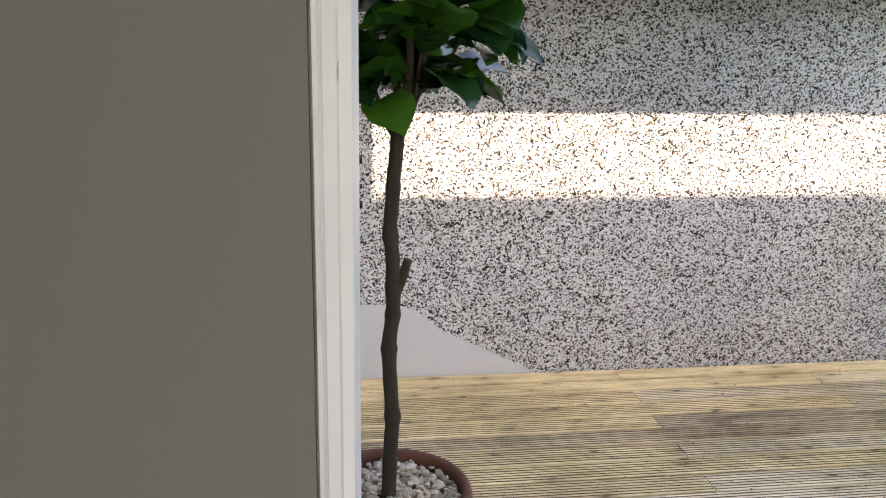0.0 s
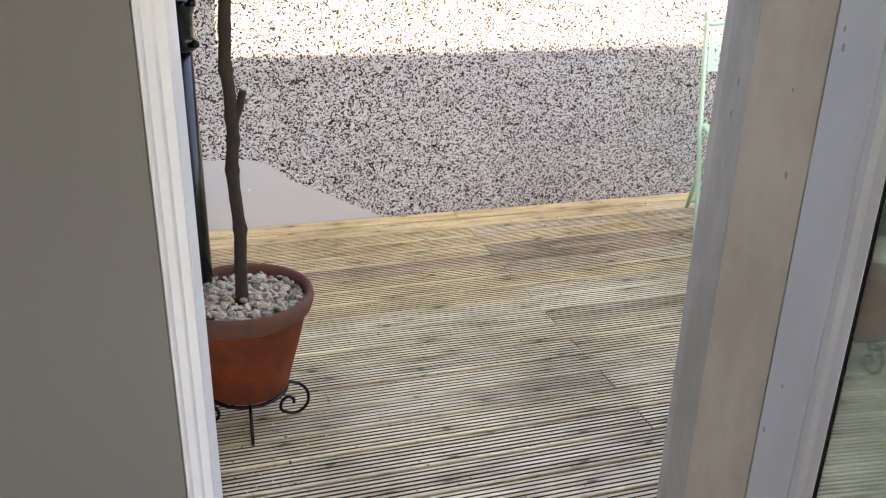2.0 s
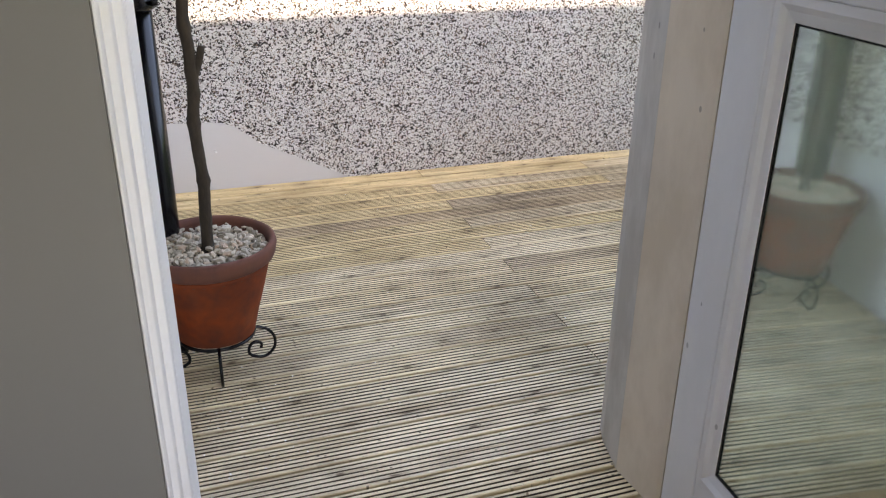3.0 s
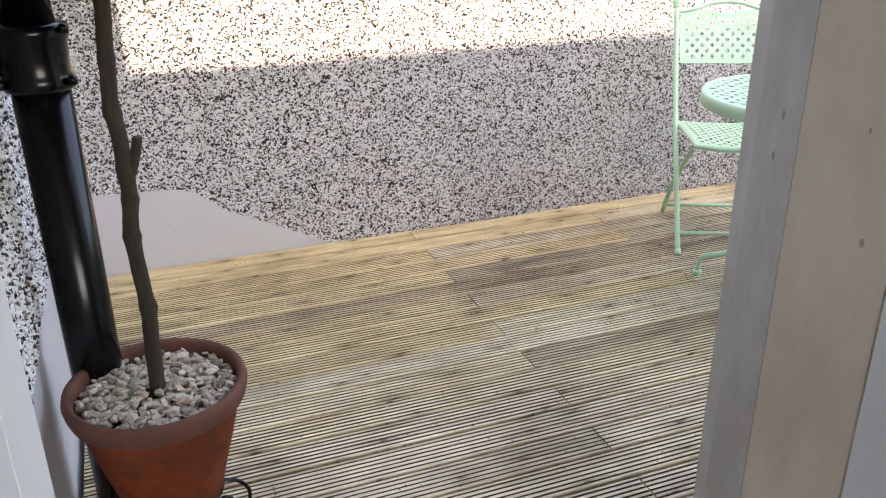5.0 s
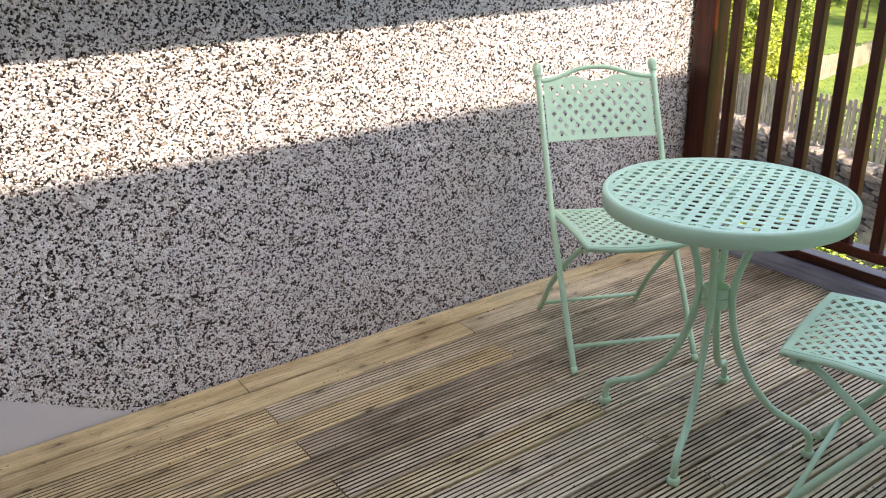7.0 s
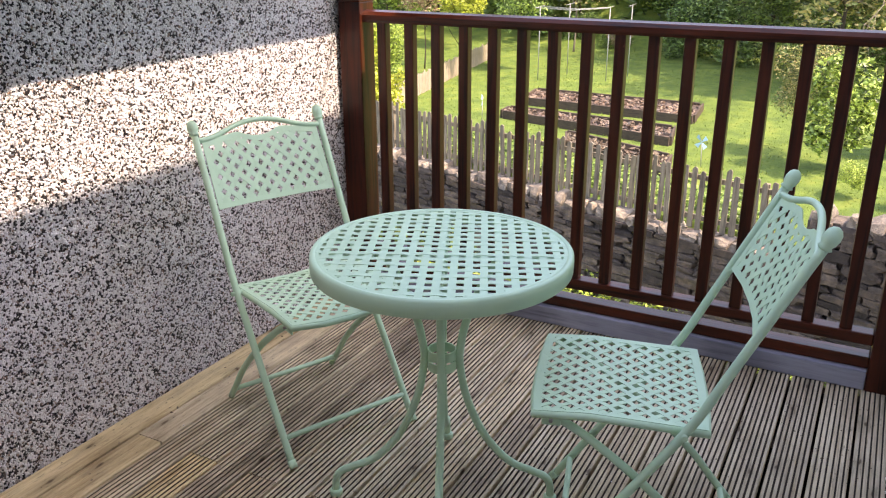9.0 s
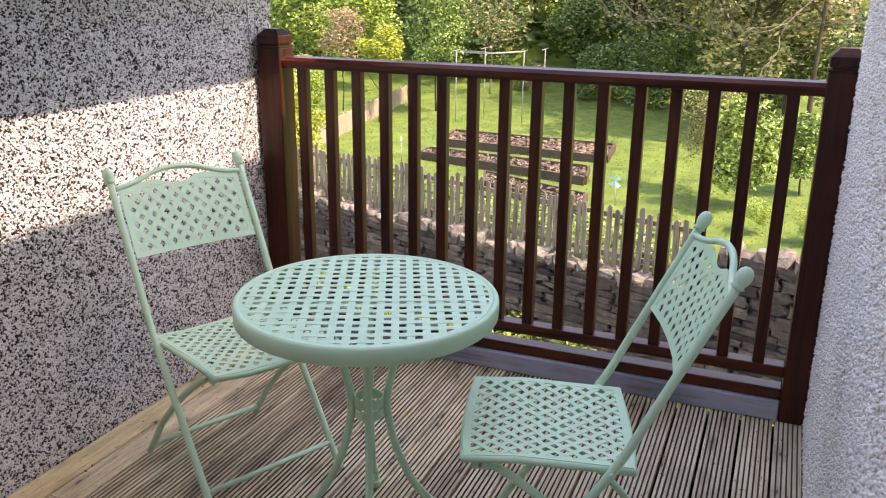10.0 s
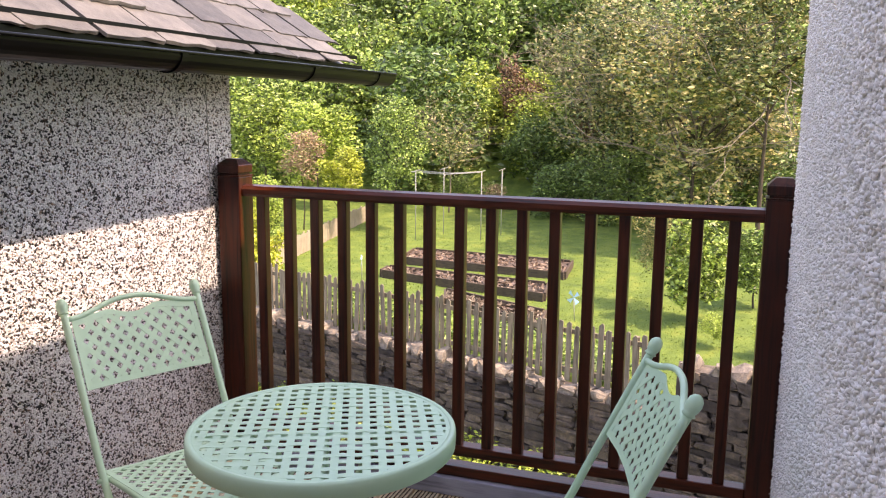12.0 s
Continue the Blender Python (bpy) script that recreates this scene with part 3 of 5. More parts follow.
# ---- ground and garden ----
def ground_height(x, y):
    """The lane by the house, the lawn behind the stone wall, the wooded slope beyond."""
    edge = 11.51 + 0.335 * (y - 2.51)
    if x < edge + 0.2:
        return -4.3
    far = max(0.0, x - 31 - 0.1 * abs(y - 6))
    side = max(0.0, y - 15) * 0.05
    return -2.52 + 0.012 * (x - edge) + far * 0.42 + side
def ground():
    xs = [-400, -60, -20, -4, 0, 4, 8] + [10.0 + 0.5 * i for i in range(40)] + [30 + 3 * i for i in range(30)] + [140, 200, 400, 900]
    ys = [-900, -300, -100, -60] + [-40 + 2.0 * i for i in range(60)] + [90, 150, 300, 900]
    v = [(x, y, ground_height(min(x, 90), y) if x < 200 else 20) for x in xs for y in ys]
    n = len(ys)
    f = [(i * n + j, (i + 1) * n + j, (i + 1) * n + j + 1, i * n + j + 1) for i in range(len(xs) - 1) for j in range(n - 1)]
    m = material("grass ground", (0.10, 0.17, 0.03), 0.9)
    g = Net(m)
    w = g.coords((1, 1, 1), "World")
    lawn = g.ramp(g.noise(w, 1.7, 6.0, 0.65), [(0.3, (0.055, 0.11, 0.014)), (0.52, (0.115, 0.19, 0.024)), (0.72, (0.20, 0.25, 0.04))])
    lane = g.ramp(g.noise(w, 3.0, 6.0, 0.7), [(0.3, (0.05, 0.045, 0.03)), (0.6, (0.16, 0.14, 0.10)), (0.8, (0.10, 0.13, 0.03))])
    z = g.add("SeparateXYZ", Vector=g.add("NewGeometry").outputs["Position"]).outputs["Z"]
    g.color(g.mix(g.math("GREATER_THAN", z, -3.4), lane, lawn))
    g.bump(g.noise(w, 40.0, 4.0, 0.7), 0.8, 0.05)
    return tagged(part("ground", from_arrays("ground", v, f, m), None), label="sunlit green lawn sloping up to woodland", category="ground", kind="structure")
ground()
# ---- door leaf and frame ----
def door_leaf():
    a = -93.7
    root = base("glazed_door", pose(0.960, 0.669, 0.015, 0, 0, a))
    tagged(root, label="open white glazed door with moulded beads beside the doorway", category="door")
    w, h, t = 0.80, 2.02, 0.045
    part("stile", box(0, 0.103, 0.0, t, 0, h, 0.003), M_WHITE, root)
    part("stile", box(w - 0.103, w, 0.0, t, 0, h, 0.003), M_WHITE, root)
    for z0, z1 in ((0, 0.158), (1.060, 1.165), (h - 0.11, h)):
        part("door_rail", box(0.1035, w - 0.1035, 0.0015, t - 0.0015, z0, z1, 0.003), M_WHITE, root)
    for z0, z1 in ((0.158, 1.060), (1.165, h - 0.11)):
        for y0 in (0.016, 0.026):
            pane = part("pane", box(0.106, w - 0.106, y0, y0 + 0.004, z0 + 0.002, z1 - 0.002), M_GLASS, root)
            pane.visible_shadow = False
        part("gasket", frame_ring(0.1035, w - 0.1035, z0, z1, 0.044, 0.0135, 0.0155, 0.0), M_IRON, root)
        part("bead", frame_ring(0.1035, w - 0.1035, z0, z1, 0.040, 0.0015, 0.013, 0.006), M_WHITE, root)
        part("bead", frame_ring(0.1035, w - 0.1035, z0, z1, 0.030, 0.031, t - 0.0015, 0.0), M_WHITE, root)

def frame_ring(x0, x1, z0, z1, w, y0, y1, slope):
    """Four mitred mouldings round a pane; w is their width, y0 and y1 their depths."""
    bm = bmesh.new()
    loops = []
    for inset, y in ((0, y0), (w * 0.35, y0), (w * 0.6, y0 + (slope if y0 < 0.02 else 0)), (w, y0 + (slope if y0 < 0.02 else 0) + (y1 - y0) * 0.3), (w, y1), (0, y1)):
        loops.append([bm.verts.new(c) for c in ((x0 + inset, y, z0 + inset), (x1 - inset, y, z0 + inset), (x1 - inset, y, z1 - inset), (x0 + inset, y, z1 - inset))])
    n = len(loops)
    for i in range(n):
        a, b = loops[i], loops[(i + 1) % n]
        for k in range(4):
            bm.faces.new((a[k], a[(k + 1) % 4], b[(k + 1) % 4], b[k]))
    bmesh.ops.recalc_face_normals(bm, faces=bm.faces[:])
    return bm
door_leaf()

def door_frame():
    tagged(part("door_1", prism([(0.0196, 0.426), (0.0210, 0.423), (0.0235, 0.424), (0.0252, 0.429), (0.0258, 0.438), (0.0250, 0.444), (0.0250, 0.476), (0.0330, 0.480), (0.0345, 0.484), (0.0350, 0.545), (0.0335, 0.549), (0.0335, 0.566), (0.0440, 0.570), (0.0455, 0.574), (0.0455, 0.654), (0.0196, 0.654)], 2, 0.0, 2.08), M_WHITE), label="white stepped door frame", category="door", kind="structure")
door_frame()

# ---- drainpipe ----
def drainpipe():
    root = base("drainpipe", pose(0.028, 1.70, 0))
    tagged(root, label="black painted iron drainpipe standing against the return wall", category="drainpipe")
    part("pipe", lathe([(0.051, -0.16), (0.051, 0.93)], 28), M_IRON, root)
    part("socket", lathe([(0.052, 0.925), (0.062, 0.932), (0.066, 0.942), (0.062, 0.953), (0.0595, 0.960), (0.0595, 1.012), (0.064, 1.020), (0.067, 1.030), (0.064, 1.042), (0.052, 1.046)], 28), M_IRON, root)
    part("upper_pipe", lathe([(0.046, 1.047), (0.046, 3.4)], 28), M_IRON, root)
    for z in (0.94, 1.03):
        for s in (-1, 1):
            part("bolt", lathe([(0.009, 0.0), (0.009, 0.012), (0.004, 0.016)], 8, (0.058 * s, -0.045, z)), M_IRON, root)
    part("wall_strap", box(-0.088, -0.02, -0.006, 0.006, 0.955, 0.985), M_IRON, root)
drainpipe()

# ---- pot, tree ----
POT = Vector((0.140, 1.560))
def pot():
    stand = base("pot_stand", pose(POT.x, POT.y, 0))
    tagged(stand, label="black wrought iron pot stand with scrolled feet", category="plant stand")
    part("ring", tube([(0.098 * math.cos(a), 0.098 * math.sin(a), 0.098) for a in np.linspace(0, math.tau, 33)[:-1]], 0.005, 8, closed=True), M_IRON, stand)
    for k in range(4):
        a = radians(-92 + 90 * k)
        pts = [(0.072, 0.098), (0.105, 0.098), (0.132, 0.088), (0.150, 0.062), (0.148, 0.030), (0.128, 0.008), (0.104, 0.005), (0.080, 0.018), (0.082, 0.042), (0.098, 0.054), (0.113, 0.046), (0.112, 0.034)]
        part("scroll_foot", tube(smooth_path([(r * math.cos(a), r * math.sin(a), z) for r, z in pts], 5), 0.0042, 8), M_IRON, stand)
    p = base("plant_pot", pose(POT.x, POT.y, 0.1035))
    tagged(p, label="terracotta pot with a thick rolled rim on an iron stand", category="plant pot")
    part("body", lathe([(0.096, 0.0), (0.102, 0.004), (0.113, 0.05), (0.138, 0.14), (0.154, 0.205), (0.156, 0.215)], 64), M_TERRA, p)
    part("rim", lathe([(0.158, 0.215), (0.168, 0.222), (0.173, 0.236), (0.176, 0.252), (0.173, 0.264), (0.166, 0.268), (0.158, 0.262), (0.155, 0.250), (0.154, 0.21)], 64), M_TERRA_RIM, p)
    soil = part("soil", lathe([(0.153, 0.20), (0.153, 0.226)], 40), M_EARTH, p)
    rng = np.random.default_rng(5)
    verts, faces = [], []
    bm = bmesh.new()
    bmesh.ops.create_icosphere(bm, subdivisions=1, radius=1.0)
    bv = np.array([v.co[:] for v in bm.verts])
    bf = np.array([[v.index for v in f.verts] for f in bm.faces])
    bm.free()
    n = 0
    for layer in range(3):
        for _ in range(330 if layer < 2 else 120):
            r, a = 0.148 * math.sqrt(rng.random()), rng.random() * math.tau
            if r < 0.02:
                continue
            s = rng.uniform(0.0065, 0.0125) * np.array([1.25, 0.9, 0.62]) * rng.uniform(0.85, 1.2, 3)
            v = bv * s * rng.uniform(0.72, 1.18, (len(bv), 1))
            m = np.array(Euler((rng.normal(0, 0.45), rng.normal(0, 0.45), rng.random() * 6.3)).to_matrix())
            verts.append(v @ m.T + [r * math.cos(a), r * math.sin(a), 0.231 + 0.006 * layer + 0.006 * rng.random() + 0.006 * (1 - r / 0.15)])
            faces.append(bf + n)
            n += len(bv)
    g = tagged(part("gravel", from_arrays("gravel", np.concatenate(verts), np.concatenate(faces), M_GRAVEL), None), label="pale angular gravel filling the terracotta pot", category="gravel", kind="stuff")
    g.matrix_basis = pose(POT.x, POT.y, 0.1035)
pot()

def leaf_mesh(name, length, width, droop, curl, mat):
    n = 12
    v, f = [], []
    for i in range(n + 1):
        t = i / n
        q = max(0.0, t - 0.10) / 0.90
        w = 0.0016 + width * math.sqrt(max(0.0, 1 - (2 * q ** 1.12 - 1) ** 2)) * (1 if q < 0.8 else 1 - 0.35 * (q - 0.8) / 0.2) * (q > 0)
        x = length * (t - droop * 0.25 * t * t)
        z = -length * droop * t * t * 0.75
        for s in (-1, -0.5, 0, 0.5, 1):
            v.append((x, s * w, z + curl * abs(s) * w + 0.0030 * math.sin(i * 1.9) * abs(s) * (t > 0.12)))
    for i in range(n):
        for k in range(4):
            a = i * 5 + k
            f.append((a, a + 1, a + 6, a + 5))
    return from_arrays(name, v, f, mat, True)

def potted_tree():
    x0, y0 = POT.x, POT.y
    root = base("potted_tree", pose(x0, y0, 0.33))
    tagged(root, label="slender potted tree with large glossy leaves growing from gravel", category="tree")
    def at(x, z, dy=0.0):
        return (x - x0, dy, z - 0.33)
    trunk = smooth_path([at(0.142, 0.33), at(0.142, 0.36), at(0.145, 0.455), at(0.149, 0.520), at(0.148, 0.545), at(0.143, 0.629), at(0.142, 0.690), at(0.149, 0.747), at(0.149, 0.804), at(0.148, 0.860), at(0.143, 0.916), at(0.147, 0.970), at(0.150, 1.023), at(0.154, 1.059), at(0.157, 1.105), at(0.159, 1.145)], 4)
    radii = [0.0152 - 0.0022 * i / len(trunk) + 0.0004 * math.sin(i * 2.1) + sum(g * math.exp(-((p.z + 0.33 - z) / 0.010) ** 2) for z, g in ((0.44, 0.0015), (0.530, 0.0030), (0.675, 0.0035), (0.745, 0.0022), (0.800, 0.0035), (0.905, 0.0032), (1.00, 0.0015))) for i, p in enumerate(trunk)]
    bm = tube(trunk, radii, 14)
    tube([at(0.152, 0.790), at(0.163, 0.812), at(0.171, 0.832), at(0.178, 0.858)], [0.013, 0.0112, 0.0095, 0.0085], 10, bm)
    part("trunk", bm, M_BARK, root)
    ends = []
    paths = [
        [at(0.155, 1.085), at(0.135, 1.12, 0.0), at(0.118, 1.17, 0.02), at(0.11, 1.22, 0.04), at(0.04, 1.36, 0.05)],
        [at(0.160, 1.12), at(0.185, 1.18, 0.0), at(0.215, 1.30, -0.02), at(0.235, 1.48, -0.02)],
        [at(0.162, 1.14), at(0.150, 1.24, 0.03), at(0.135, 1.38, 0.05), at(0.130, 1.60, 0.06)],
        [at(0.160, 1.13), at(0.175, 1.22, -0.03), at(0.165, 1.40, -0.06), at(0.16, 1.62, -0.05)],
        [at(0.158, 1.085), at(0.180, 1.12, 0.02), at(0.205, 1.18, 0.03), at(0.27, 1.26, 0.03), at(0.31, 1.40, 0.04)],
        [at(0.158, 1.08), at(0.172, 1.12, -0.02), at(0.190, 1.20, -0.02), at(0.20, 1.33, -0.05)],
    ]
    for k, p in enumerate(paths):
        line = smooth_path(p, 6)
        part("branch", tube(line, [(0.0095 if 0 < k < 4 else 0.0055) * (1 - 0.62 * i / len(line)) for i in range(len(line))], 8), M_BARK, root)
        ends.append(line)
    big = [leaf_mesh("leaf", 0.150, 0.048, 0.40, 0.28, M_LEAF), leaf_mesh("leaf", 0.125, 0.045, 0.60, 0.35, M_LEAF), leaf_mesh("leaf", 0.158, 0.040, 0.40, 0.45, M_LEAF)]
    rng = random.Random(11)
    for line in ends:
        for i in range(22):
            p = line[min(len(line) - 1, 11 + int(i * (len(line) - 11) / 22))]
            o = part("leaf", big[rng.randrange(3)], None, root)
            o.location = p
            o.rotation_euler = (rng.uniform(-0.5, 0.5), rng.uniform(-0.75, 0.12), rng.uniform(0, math.tau))
            s = rng.uniform(0.85, 1.25)
            o.scale = (s, s, s)
    for (x, z, dy), (rx, ry, rz), s in (((0.20, 1.19, -0.01), (-0.2, -0.1, -0.1), 1.1), ((0.12, 1.19, 0.0), (0.2, 0.1, 2.9), 0.9), ((0.11, 1.19, 0.0), (0.1, 0.35, 3.3), 1.0), ((0.27, 1.30, 0.0), (0.6, 0.3, 0.0), 1.0), ((0.30, 1.34, 0.03), (0.2, 0.5, 0.2), 1.1)):
        o = part("leaf", big[0], None, root)
        o.location = at(x, z, dy)
        o.rotation_euler = (rx, ry, rz)
        o.scale = (s, s, s)
potted_tree()

# ---- lattice work ----
def spans(outline, p, d):
    """Where the line p + t d lies inside a closed outline."""
    hits = []
    n = len(outline)
    for i in range(n):
        a, b = outline[i], outline[(i + 1) % n]
        ex, ey = b[0] - a[0], b[1] - a[1]
        den = d[0] * ey - d[1] * ex
        if abs(den) < 1e-9:
            continue
        t = ((a[0] - p[0]) * ey - (a[1] - p[1]) * ex) / den
        u = ((a[0] - p[0]) * d[1] - (a[1] - p[1]) * d[0]) / den
        if 0 <= u < 1:
            hits.append(t)
    hits.sort()
    return list(zip(hits[::2], hits[1::2]))

def lattice(owner, outline, pitch, width, angle, thick, shape, weave=0.0009):
    """Woven flat strips in two directions inside an outline, bent by shape(x, y, z); each strip is a part of the owner."""
    cx, cy = sum(p[0] for p in outline) / len(outline), sum(p[1] for p in outline) / len(outline)
    for k, a in enumerate((angle, angle + 90)):
        d = (math.cos(radians(a)), math.sin(radians(a)))
        e = (-d[1], d[0])
        for i in range(-30, 31):
            p = (cx + e[0] * i * pitch, cy + e[1] * i * pitch)
            for t0, t1 in spans(outline, p, d):
                if t1 - t0 < pitch * 0.3:
                    continue
                bm = bmesh.new()
                steps = max(2, int(round((t1 - t0) / pitch)))
                prev = None
                for s in range(steps + 1):
                    t = t0 + (t1 - t0) * s / steps
                    c = (p[0] + d[0] * t, p[1] + d[1] * t)
                    z = weave * (1 if (int(round(t / pitch)) + i + k) % 2 else -1)
                    ring = [bm.verts.new(shape(c[0] + e[0] * w, c[1] + e[1] * w, z + h)) for w, h in ((-width / 2, -thick), (width / 2, -thick), (width / 2, thick), (-width / 2, thick))]
                    if prev:
                        for q in range(4):
                            bm.faces.new((prev[q], prev[(q + 1) % 4], ring[(q + 1) % 4], ring[q]))
                    prev = ring
                bmesh.ops.recalc_face_normals(bm, faces=bm.faces[:])
                part("strip", bm, M_MINT, owner)

def band(outline, inner, shape, thick, bm=None):
    """A flat rim between two outlines of the same count."""
    bm = bm or bmesh.new()
    n = len(outline)
    rows = [[bm.verts.new(shape(p[0], p[1], h)) for p in line] for line, h in ((outline, -thick), (outline, thick), (inner, thick), (inner, -thick))]
    for k in range(4):
        a, b = rows[k], rows[(k + 1) % 4]
        for i in range(n):
            bm.faces.new((a[i], a[(i + 1) % n], b[(i + 1) % n], b[i]))
    bmesh.ops.recalc_face_normals(bm, faces=bm.faces[:])
    return bm

# ---- table ----
def bistro_table():
    root = base("bistro_table", pose(2.068, 1.962, 0, 0, 0, 25))
    tagged(root, label="round mint green metal table with a woven lattice top", category="table")
    H, R = 0.680, 0.300
    circle = [((R - 0.012) * math.cos(a), (R - 0.012) * math.sin(a)) for a in np.linspace(0, math.tau, 73)[:-1]]
    flat = lambda x, y, z: (x, y, H + z)
    top = part("tabletop", band(circle, [(0.965 * x, 0.965 * y) for x, y in circle], flat, 0.0012), M_MINT, root)
    lattice(top, circle, 0.0325, 0.0168, 0, 0.0008, flat)
    hoop = [(R - 0.014, H - 0.004), (R - 0.014, H + 0.0015), (R - 0.004, H + 0.003), (R, H - 0.002), (R + 0.001, H - 0.012), (R, H - 0.036), (R - 0.002, H - 0.038), (R - 0.0035, H - 0.034), (R - 0.004, H - 0.008), (R - 0.014, H - 0.004)]
    bm = bmesh.new()
    rings = [[bm.verts.new((r * math.cos(k * math.tau / 96), r * math.sin(k * math.tau / 96), z)) for k in range(96)] for r, z in hoop[:-1]]
    for i in range(len(rings)):
        a, b = rings[i], rings[(i + 1) % len(rings)]
        for k in range(96):
            f = bm.faces.new((a[k], a[(k + 1) % 96], b[(k + 1) % 96], b[k]))
            f.smooth = True
    bmesh.ops.recalc_face_normals(bm, faces=bm.faces[:])
    part("rim", bm, M_MINT, top)
    leg_me = None
    for k in range(4):
        if leg_me is None:
            pts = [(0.150, 0, 0.668), (0.118, 0, 0.640), (0.088, 0, 0.580), (0.058, 0, 0.500), (0.044, 0, 0.430), (0.044, 0, 0.380), (0.062, 0, 0.290), (0.105, 0, 0.190), (0.165, 0, 0.118), (0.225, 0, 0.088), (0.258, 0, 0.072), (0.272, 0, 0.048), (0.274, 0, 0.004)]
            bm = tube(smooth_path(pts, 5), 0.0098, 12)
            bm2 = bpy.data.meshes.new("leg")
            bm.to_mesh(bm2)
            bm.free()
            bm2.materials.append(M_MINT)
            leg_me = bm2
        leg = part("leg", leg_me, None, root)
        leg.rotation_euler = (0, 0, radians(90 * k))
        part("foot_cap", lathe([(0.015, 0.0), (0.0165, 0.004), (0.0165, 0.014), (0.013, 0.018)], 16, (0.274, 0, 0)), M_MINT, leg)
    for z in (0.415, 0.386):
        bm = bmesh.new()
        rr = [[bm.verts.new((r * math.cos(k * math.tau / 32), r * math.sin(k * math.tau / 32), zz)) for k in range(32)] for r, zz in ((0.034, z - 0.012), (0.034, z + 0.012), (0.032, z + 0.012), (0.032, z - 0.012))]
        for i in range(4):
            for k in range(32):
                bm.faces.new((rr[i][k], rr[i][(k + 1) % 32], rr[(i + 1) % 4][(k + 1) % 32], rr[(i + 1) % 4][k]))
        bmesh.ops.recalc_face_normals(bm, faces=bm.faces[:])
        part("collar", bm, M_MINT, root)
    for z in (0.66,):
        part("cross_bar", box(-0.29, 0.29, -0.012, 0.012, z, z + 0.004), M_MINT, root)
        part("cross_bar", box(-0.012, 0.012, -0.29, 0.29, z - 0.0045, z - 0.0005), M_MINT, root)
bistro_table()

# ---- chairs ----
def bistro_chair():
    """Folding chair; its front feet stand on the local x axis, its back leans towards +y."""
    root = base("bistro_chair")
    T = 0.0098
    def side(s):
        """The long tube's line by height."""
        return smooth_path([(s * 0.198, 0.0, 0.0), (s * 0.198, 0.137, 0.205), (s * 0.197, 0.280, 0.420), (s * 0.197, 0.350, 0.56), (s * 0.197, 0.417, 0.70), (s * 0.197, 0.480, 0.830)], 5)
    for s in (-1, 1):
        leg = part("back_leg", tube(side(s), T, 12), M_MINT, root)
        part("finial", lathe([(0.011, 0.0), (0.0145, 0.003), (0.0115, 0.008), (0.0142, 0.014), (0.0160, 0.025), (0.0142, 0.036), (0.009, 0.043), (0.002, 0.046)], 16), M_MINT, leg).matrix_basis = pose(s * 0.197, 0.479, 0.828, -26, 0, 0)
        part("foot_tip", tube([(s * 0.198, -0.002, 0.001), (s * 0.198, 0.012, 0.018)], 0.0115, 10), M_MINT, leg)
        rear = part("front_leg", tube(smooth_path([(s * 0.165, 0.020, 0.412), (s * 0.168, 0.092, 0.370), (s * 0.172, 0.212, 0.275), (s * 0.176, 0.335, 0.155), (s * 0.178, 0.400, 0.072), (s * 0.179, 0.451, 0.008)], 5), T * 0.95, 12), M_MINT, root)
        part("hinge_plate", box(s * 0.176 - 0.002, s * 0.176 + 0.002, -0.005, 0.035, 0.396, 0.432, 0.001), M_MINT, root)
        part("bolt", tube([(s * 0.190, 0.015, 0.412), (s * 0.160, 0.015, 0.412)], 0.004, 8), M_STEEL, root)
        part("pivot", tube([(s * 0.214, 0.280, 0.420), (s * 0.170, 0.280, 0.420)], 0.0065, 10), M_MINT, root)
    part("cross_bar", tube([(-0.197, 0.046, 0.070), (0.197, 0.046, 0.070)], 0.0078, 10), M_MINT, root)
    part("cross_bar", tube([(-0.178, 0.422, 0.045), (0.178, 0.422, 0.045)], 0.0078, 10), M_MINT, root)
    # seat
    def dish(x, y, z):
        return (x, y, 0.4245 + 0.048 * (0.333 - y) + z - 0.012 * (1 - (x / 0.19) ** 2) - 0.014 * max(0, (0.07 - y)) / 0.07 * 0.6)
    outer = [(-0.182, -0.022), (-0.092, -0.029), (0, -0.031), (0.092, -0.029), (0.182, -0.022), (0.181, 0.09), (0.180, 0.19), (0.180, 0.328), (0.090, 0.333), (0, 0.335), (-0.090, 0.333), (-0.180, 0.328), (-0.180, 0.19), (-0.181, 0.09)]
    def shrink(line, k):
        cx, cy = 0.0, 0.148
        return [(x - math.copysign(min(k, abs(x)), x), y + (k if y < cy - 0.14 else (-k if y > cy + 0.14 else 0))) for x, y in line]
    inner = shrink(outer, 0.012)
    seat = part("seat", band(outer, shrink(outer, 0.015), dish, 0.0014), M_MINT, root)
    lattice(seat, inner, 0.0272, 0.0126, 45, 0.0008, dish)
    part("seat_frame", tube([dish(x, y, -0.008) for x, y in outer], 0.0085, 8, closed=True), M_MINT, seat)
    # back panel
    def lean(u, v, z):
        """u across, v up the slanted back."""
        yy = 0.386 + (v - 0.634) * 0.488
        bow = 0.016 * (1 - (u / 0.18) ** 2)
        return (u, yy + bow + z * 0.86, v - z * 0.5)
    top = []
    for u in np.linspace(0.181, -0.181, 25):
        k = abs(u) / 0.181
        v = 0.811 + 0.012 * (1 - k) / 0.64 if k > 0.36 else 0.823 - 0.018 * max(0.0, math.cos(k / 0.36 * math.pi / 2)) ** 0.9
        top.append((u, v))
    panel = [(-0.183, 0.634), (-0.09, 0.633), (0, 0.632), (0.09, 0.633), (0.183, 0.634), (0.182, 0.72)] + top + [(-0.182, 0.72)]
